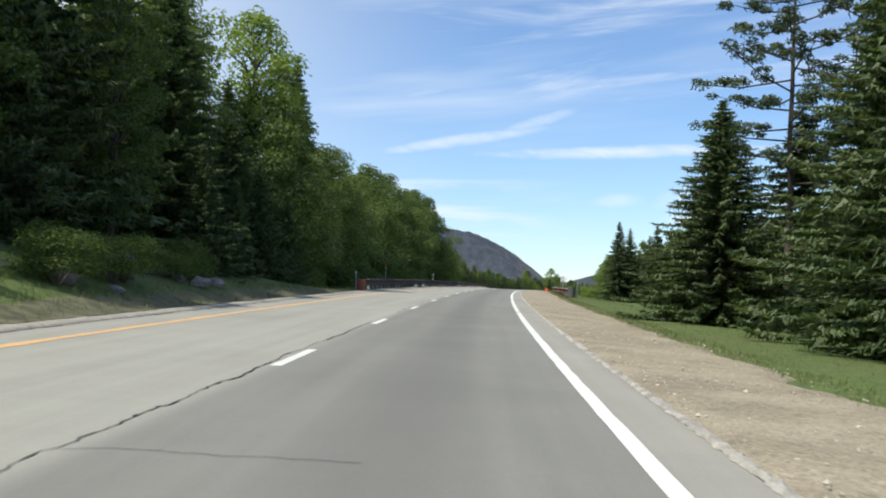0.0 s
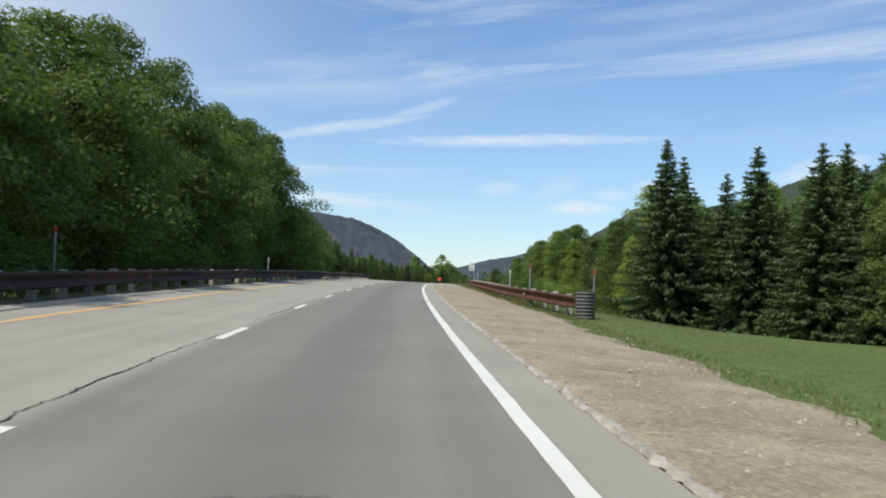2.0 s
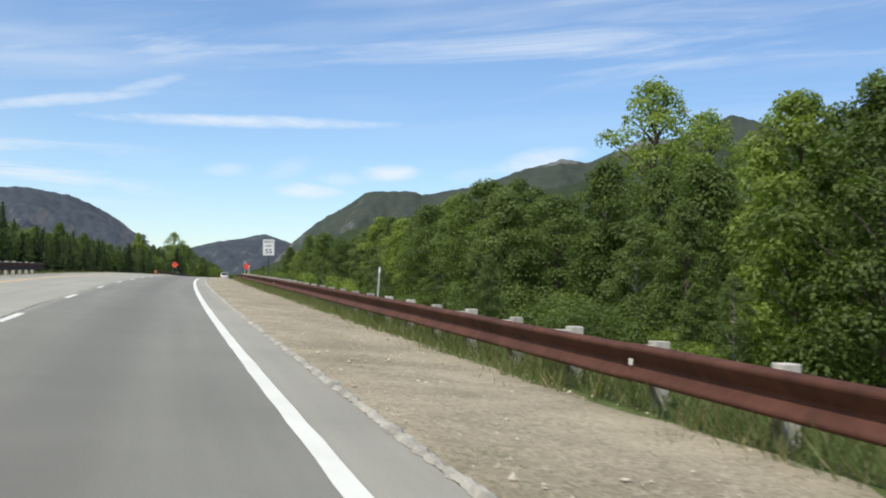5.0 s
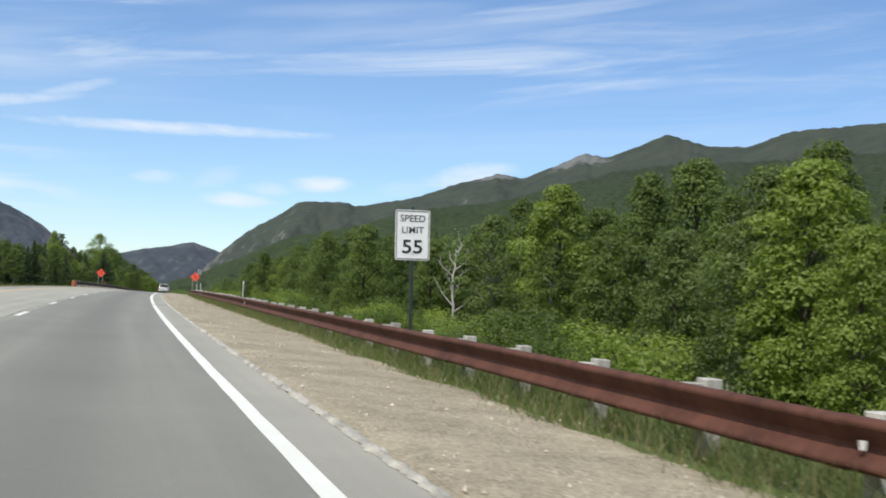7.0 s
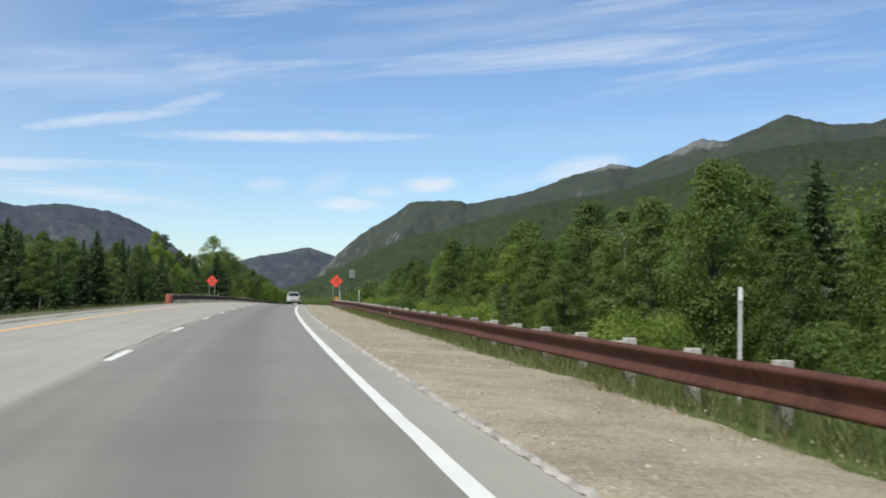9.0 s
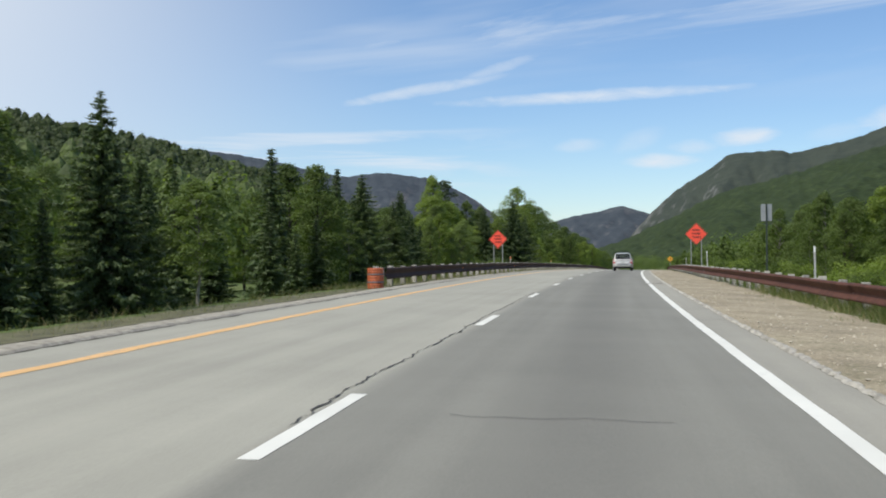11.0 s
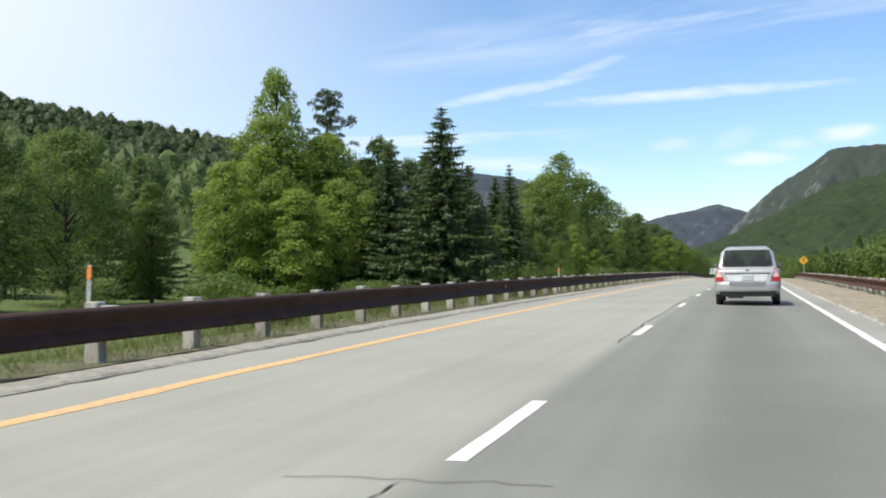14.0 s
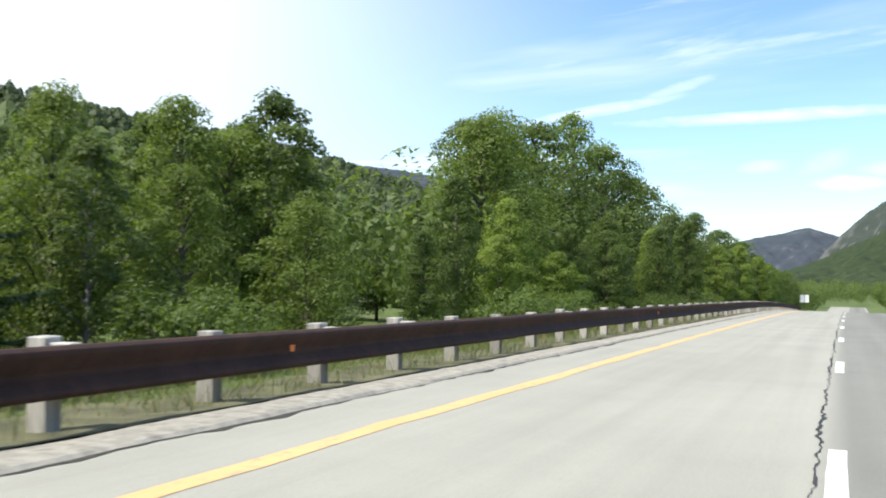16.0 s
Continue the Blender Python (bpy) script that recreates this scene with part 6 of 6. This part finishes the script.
def rounded(pts, r=0.04, n=4):
    """A polygon in the x-z plane with its corners rounded; points are (x, y, z)."""
    out = []
    P = [Vector(p) for p in pts]
    for k, c in enumerate(P):
        a, b = P[k - 1] - c, P[(k + 1) % len(P)] - c
        ra, rb = min(r, a.length * 0.45), min(r, b.length * 0.45)
        p0, p1 = c + a.normalized() * ra, c + b.normalized() * rb
        for j in range(n + 1):
            t = j / n
            out.append((1 - t) ** 2 * p0 + 2 * t * (1 - t) * c + t * t * p1)
    return out


def slab(outline, y, depth, lean, r=0.03, sweep=0.0):
    """A thick panel facing back: outline in x and z, leaning forwards with height and, by sweep, towards the flank."""
    z0 = min(z for _, z in outline)
    pts = rounded([(x, y + lean * (z - z0) + (max(0.0, (x if sweep > 0 else -x) - 0.6) * abs(sweep) / 0.25 * 0.35 if sweep else 0.0), z) for x, z in outline], r)
    bm = bmesh.new()
    front = [bm.verts.new(p) for p in pts]
    back = [bm.verts.new(p + Vector((0, depth, 0))) for p in pts]
    bm.faces.new(front)
    bm.faces.new(list(reversed(back)))
    for k in range(len(pts)):
        j = (k + 1) % len(pts)
        bm.faces.new((front[k], front[j], back[j], back[k]))
    return bm


def build_car(m):
    car = tagged(new("car"), "silver estate car with red tail lamps on the highway", "car")
    car.matrix_basis = m
    # lower shell: y, half width, floor, belt
    st = []
    for y, w, zb, zt in ((0.03, 0.80, 0.40, 0.96), (0.06, 0.835, 0.38, 0.98), (0.10, 0.855, 0.36, 0.99), (0.22, 0.875, 0.30, 1.0), (0.40, 0.885, 0.30, 1.0), (0.42, 0.885, 0.62, 1.0), (0.52, 0.89, 0.70, 1.0),
                         (1.04, 0.89, 0.70, 0.99), (1.14, 0.89, 0.62, 0.985), (1.16, 0.89, 0.26, 0.985), (2.4, 0.89, 0.24, 0.975), (2.92, 0.89, 0.26, 0.965), (2.94, 0.89, 0.62, 0.96), (3.04, 0.888, 0.70, 0.955), (3.56, 0.88, 0.70, 0.92), (3.66, 0.875, 0.62, 0.90), (3.68, 0.875, 0.28, 0.89), (4.1, 0.84, 0.28, 0.82), (4.30, 0.76, 0.32, 0.76), (4.42, 0.60, 0.42, 0.66)):
        q = (zt - zb)
        st.append([(0, y, zb), (w * 0.93, y, zb), (w * 0.985, y, zb + 0.06 * q), (w, y, zb + 0.22 * q), (w, y, zb + 0.45 * q), (w * 0.993, y, zb + 0.68 * q), (w * 0.965, y, zb + 0.88 * q), (w * 0.925, y, zt - 0.01), (w * 0.88, y, zt), (0, y, zt)])
    st = [[(0, 0.028, 0.62)] * 10] + st + [[(0, 4.44, 0.55)] * 10]
    part("body", loft(st), SILVER, car, "silver painted body", True)
    # cabin: y, roof height, half width at the roof
    st = []
    for y, z, w in ((0.06, 0.99, 0.77), (0.10, 1.055, 0.755), (0.325, 1.505, 0.650), (0.37, 1.548, 0.605), (0.46, 1.575, 0.578), (0.66, 1.588, 0.565), (1.0, 1.597, 0.565), (1.15, 1.597, 0.565), (2.0, 1.575, 0.555), (2.25, 1.53, 0.545), (2.75, 1.20, 0.64), (3.05, 0.985, 0.72)):
        base = 0.80
        lo, hi = min(1.03, z), max(min(1.47, z - 0.07), min(1.03, z))
        fx = lambda q: base + (w + 0.03 - base) * min(1.0, max(0.0, (q - 0.97) / 0.54)) if z > 1.1 else w
        mid = max(hi, z - 0.03)
        st.append([(base if z > 1.0 else w, y, 0.96), (fx(lo), y, lo), (fx(hi), y, hi), (min(fx(hi), w + 0.005), y, mid), (w * 0.965, y, max(mid, z - 0.006)), (w * 0.91, y, z), (0, y, z)])
    glass_at = lambda a, b, j: not ((a == 1 and j == 5) or (a in (2, 3, 4, 5) and j == 1) or (a == 7 and j == 1) or (a in (9, 10) and j == 5))
    part("cabin", loft(st, glass_at), SILVER, car, "silver roof and pillars", True)
    part("rear_window", panel(rounded([(-0.685, 0.080, 1.040), (0.685, 0.080, 1.040), (0.660, 0.195, 1.28), (0.595, 0.312, 1.505), (-0.595, 0.312, 1.505), (-0.660, 0.195, 1.28)], 0.09)), GLASS, car, "tinted rear window")
    part("windscreen", panel([(0.64, 3.06, 0.99), (-0.64, 3.06, 0.99), (-0.46, 2.24, 1.54), (0.46, 2.24, 1.54)]), GLASS, car, "tinted windscreen")
    for sg in (-1, 1):
        part("side_window", panel(rounded([(sg * 0.792, 0.30, 1.04), (sg * 0.792, 1.0, 1.04), (sg * 0.628, 1.0, 1.47), (sg * 0.645, 0.40, 1.43)], 0.05)), GLASS, car, "tinted side window")
        part("side_window", panel(rounded([(sg * 0.792, 1.15, 1.04), (sg * 0.792, 2.0, 1.04), (sg * 0.62, 2.0, 1.46), (sg * 0.628, 1.15, 1.47)], 0.05)), GLASS, car, "tinted side window")
    part("interior", boxed((-0.76, 0.20, 0.90), (0.76, 2.95, 1.0), 0.02), CABIN_DARK, car)
    part("headlining", boxed((-0.52, 0.50, 1.535), (0.52, 2.2, 1.55), 0.005), GREY_TRIM, car)
    for x in (-0.36, 0.36):
        part("seat_back", boxed((x - 0.27, 0.95, 1.0), (x + 0.27, 1.10, 1.24), 0.05), CABIN_DARK, car)
        part("headrest", boxed((x - 0.12, 0.98, 1.24), (x + 0.12, 1.07, 1.40), 0.035), CABIN_DARK, car)
    # tailgate: pale recess with the plate, dark bar above it
    gate = part("tailgate", slab([(-0.60, 0.655), (0.60, 0.655), (0.655, 0.86), (0.69, 1.02), (-0.69, 1.02), (-0.655, 0.86)], -0.022, 0.08, 0.19, 0.05), SILVER, car)
    part("recess", slab([(-0.49, 0.668), (0.49, 0.668), (0.575, 0.855), (-0.575, 0.855)], -0.030, 0.02, 0.16, 0.05), plain("pale_recess", (0.66, 0.67, 0.66), 0.4, 0.1), gate, "pale recessed panel")
    part("garnish", boxed((-0.60, -0.020, 0.858), (0.60, 0.05, 0.888), 0.008), GREY_TRIM, gate, "dark handle bar")
    part("number_plate", boxed((-0.155, -0.046, 0.70), (0.155, -0.020, 0.845), 0.004), PALE_POST, gate, "white plate")
    part("plate_marks", boxed((-0.12, -0.049, 0.745), (0.12, -0.044, 0.80)), plain("faded_green_ink", (0.42, 0.50, 0.46), 0.6), gate, "grey-green bar on the plate")
    badge = bmesh.new()
    bmesh.ops.create_uvsphere(badge, u_segments=14, v_segments=8, radius=1.0)
    for v in badge.verts:
        v.co = Vector((v.co.x * 0.055, v.co.y * 0.012 + 0.036, v.co.z * 0.032 + 0.95))
    part("badge", badge, GREY_TRIM, gate, "oval dark badge", True)
    # bumper wraps round the corners
    bm = bmesh.new()
    plan = ((0.0, -0.105), (0.40, -0.10), (0.62, -0.085), (0.76, -0.045), (0.845, 0.04), (0.875, 0.18), (0.88, 0.38))
    plan = [(-x, y) for x, y in reversed(plan[1:])] + list(plan)
    rows = []
    for z, e in ((0.375, 0.05), (0.385, 0.012), (0.43, 0.0), (0.56, 0.0), (0.615, 0.010), (0.645, 0.035), (0.655, 0.10)):
        rows.append([bm.verts.new((x * (1 - e * 0.4), y + e * 0.9 * (1.0 if abs(x) < 0.8 else 0.3), z)) for x, y in plan])
    for r0, r1 in zip(rows, rows[1:]):
        for j in range(len(plan) - 1):
            bm.faces.new((r0[j], r0[j + 1], r1[j + 1], r1[j]))
    bumper = part("bumper", bm, SILVER, car, "silver wrap-round bumper", True)
    part("bumper_step", slab([(-0.47, 0.525), (0.47, 0.525), (0.50, 0.64), (-0.50, 0.64)], -0.112, 0.03, 0.10, 0.03), plain("grey_bumper_paint", (0.26, 0.265, 0.27), 0.4, 0.4), bumper, "darker grey step")
    part("valance", slab([(-0.70, 0.25), (0.70, 0.25), (0.76, 0.385), (-0.76, 0.385)], -0.06, 0.05, -0.1, 0.05), BLACK_TRIM, bumper, "black lower valance")
    part("underbody", boxed((-0.66, 0.1, 0.24), (0.66, 4.1, 0.36), 0.03), BLACK_TRIM, car)
    ex = bmesh.new()
    bmesh.ops.create_cone(ex, cap_ends=True, segments=14, radius1=0.085, radius2=0.085, depth=0.40)
    part("silencer", ex, GREY_TRIM, car, "dark exhaust silencer").matrix_basis = pose(-0.32, 0.14, 0.28, 0, 90, 0)
    for sg in (-1, 1):
        lamp = part("tail_lamp", slab([(sg * 0.645, 0.665), (sg * 0.848, 0.665), (sg * 0.852, 0.76), (sg * 0.825, 0.90), (sg * 0.70, 0.90), (sg * 0.665, 0.78)], -0.04, 0.12, 0.20, 0.02, sg * 0.16), RED_LENS, car, "red tail lamp with a pale upper lens")
        part("upper_lens", slab([(sg * 0.692, 0.90), (sg * 0.824, 0.90), (sg * 0.765, 1.045), (sg * 0.69, 1.04)], 0.0, 0.10, 0.20, 0.02, sg * 0.16), PINK_LENS, lamp, "pale pink upper lens")
        part("clear_lens", slab([(sg * 0.672, 0.772), (sg * 0.836, 0.772), (sg * 0.832, 0.82), (sg * 0.815, 0.885), (sg * 0.71, 0.885), (sg * 0.685, 0.82)], -0.034, 0.03, 0.20, 0.03, sg * 0.16), CLEAR_LENS, lamp, "pale reversing lens")
        part("roof_rail", boxed((sg * 0.52 - 0.018, 0.6, 1.590), (sg * 0.52 + 0.018, 2.0, 1.622), 0.012), BLACK_TRIM, car)
        mir = part("door_mirror", boxed((min(sg * 0.84, sg * 0.985), 2.62, 1.0), (max(sg * 0.84, sg * 0.985), 2.72, 1.12), 0.03), BLACK_TRIM, car)
        part("mirror_glass", boxed((min(sg * 0.86, sg * 0.97), 2.613, 1.01), (max(sg * 0.86, sg * 0.97), 2.622, 1.11), 0.003), GREY_TRIM, mir)
        part("mud_flap", boxed((min(sg * 0.66, sg * 0.86), 0.40, 0.16), (max(sg * 0.66, sg * 0.86), 0.412, 0.40), 0.004), BLACK_TRIM, car)
    tyre, rim = wheel_mesh_parts()
    for x, y, tn in ((-0.765, 0.78, 180), (0.765, 0.78, 0), (-0.765, 3.30, 180), (0.765, 3.30, 0)):
        w = child("wheel", tyre, car, pose(x, y, 0.325, 0, 0, tn))
        child("rim", rim, w)
    wiper = bmesh.new()
    box(wiper, (-0.02, -0.006, -0.01), (0.44, 0.006, 0.01), 0.003)
    part("wiper", wiper, BLACK_TRIM, car).matrix_basis = pose(-0.42, 0.082, 1.062, 0, -4, 0)
    return car


build_car(stand(394.9, -1.82, 0.0, False, -0.5) @ Matrix.Diagonal((1.04, 1.04, 1.06, 1)))
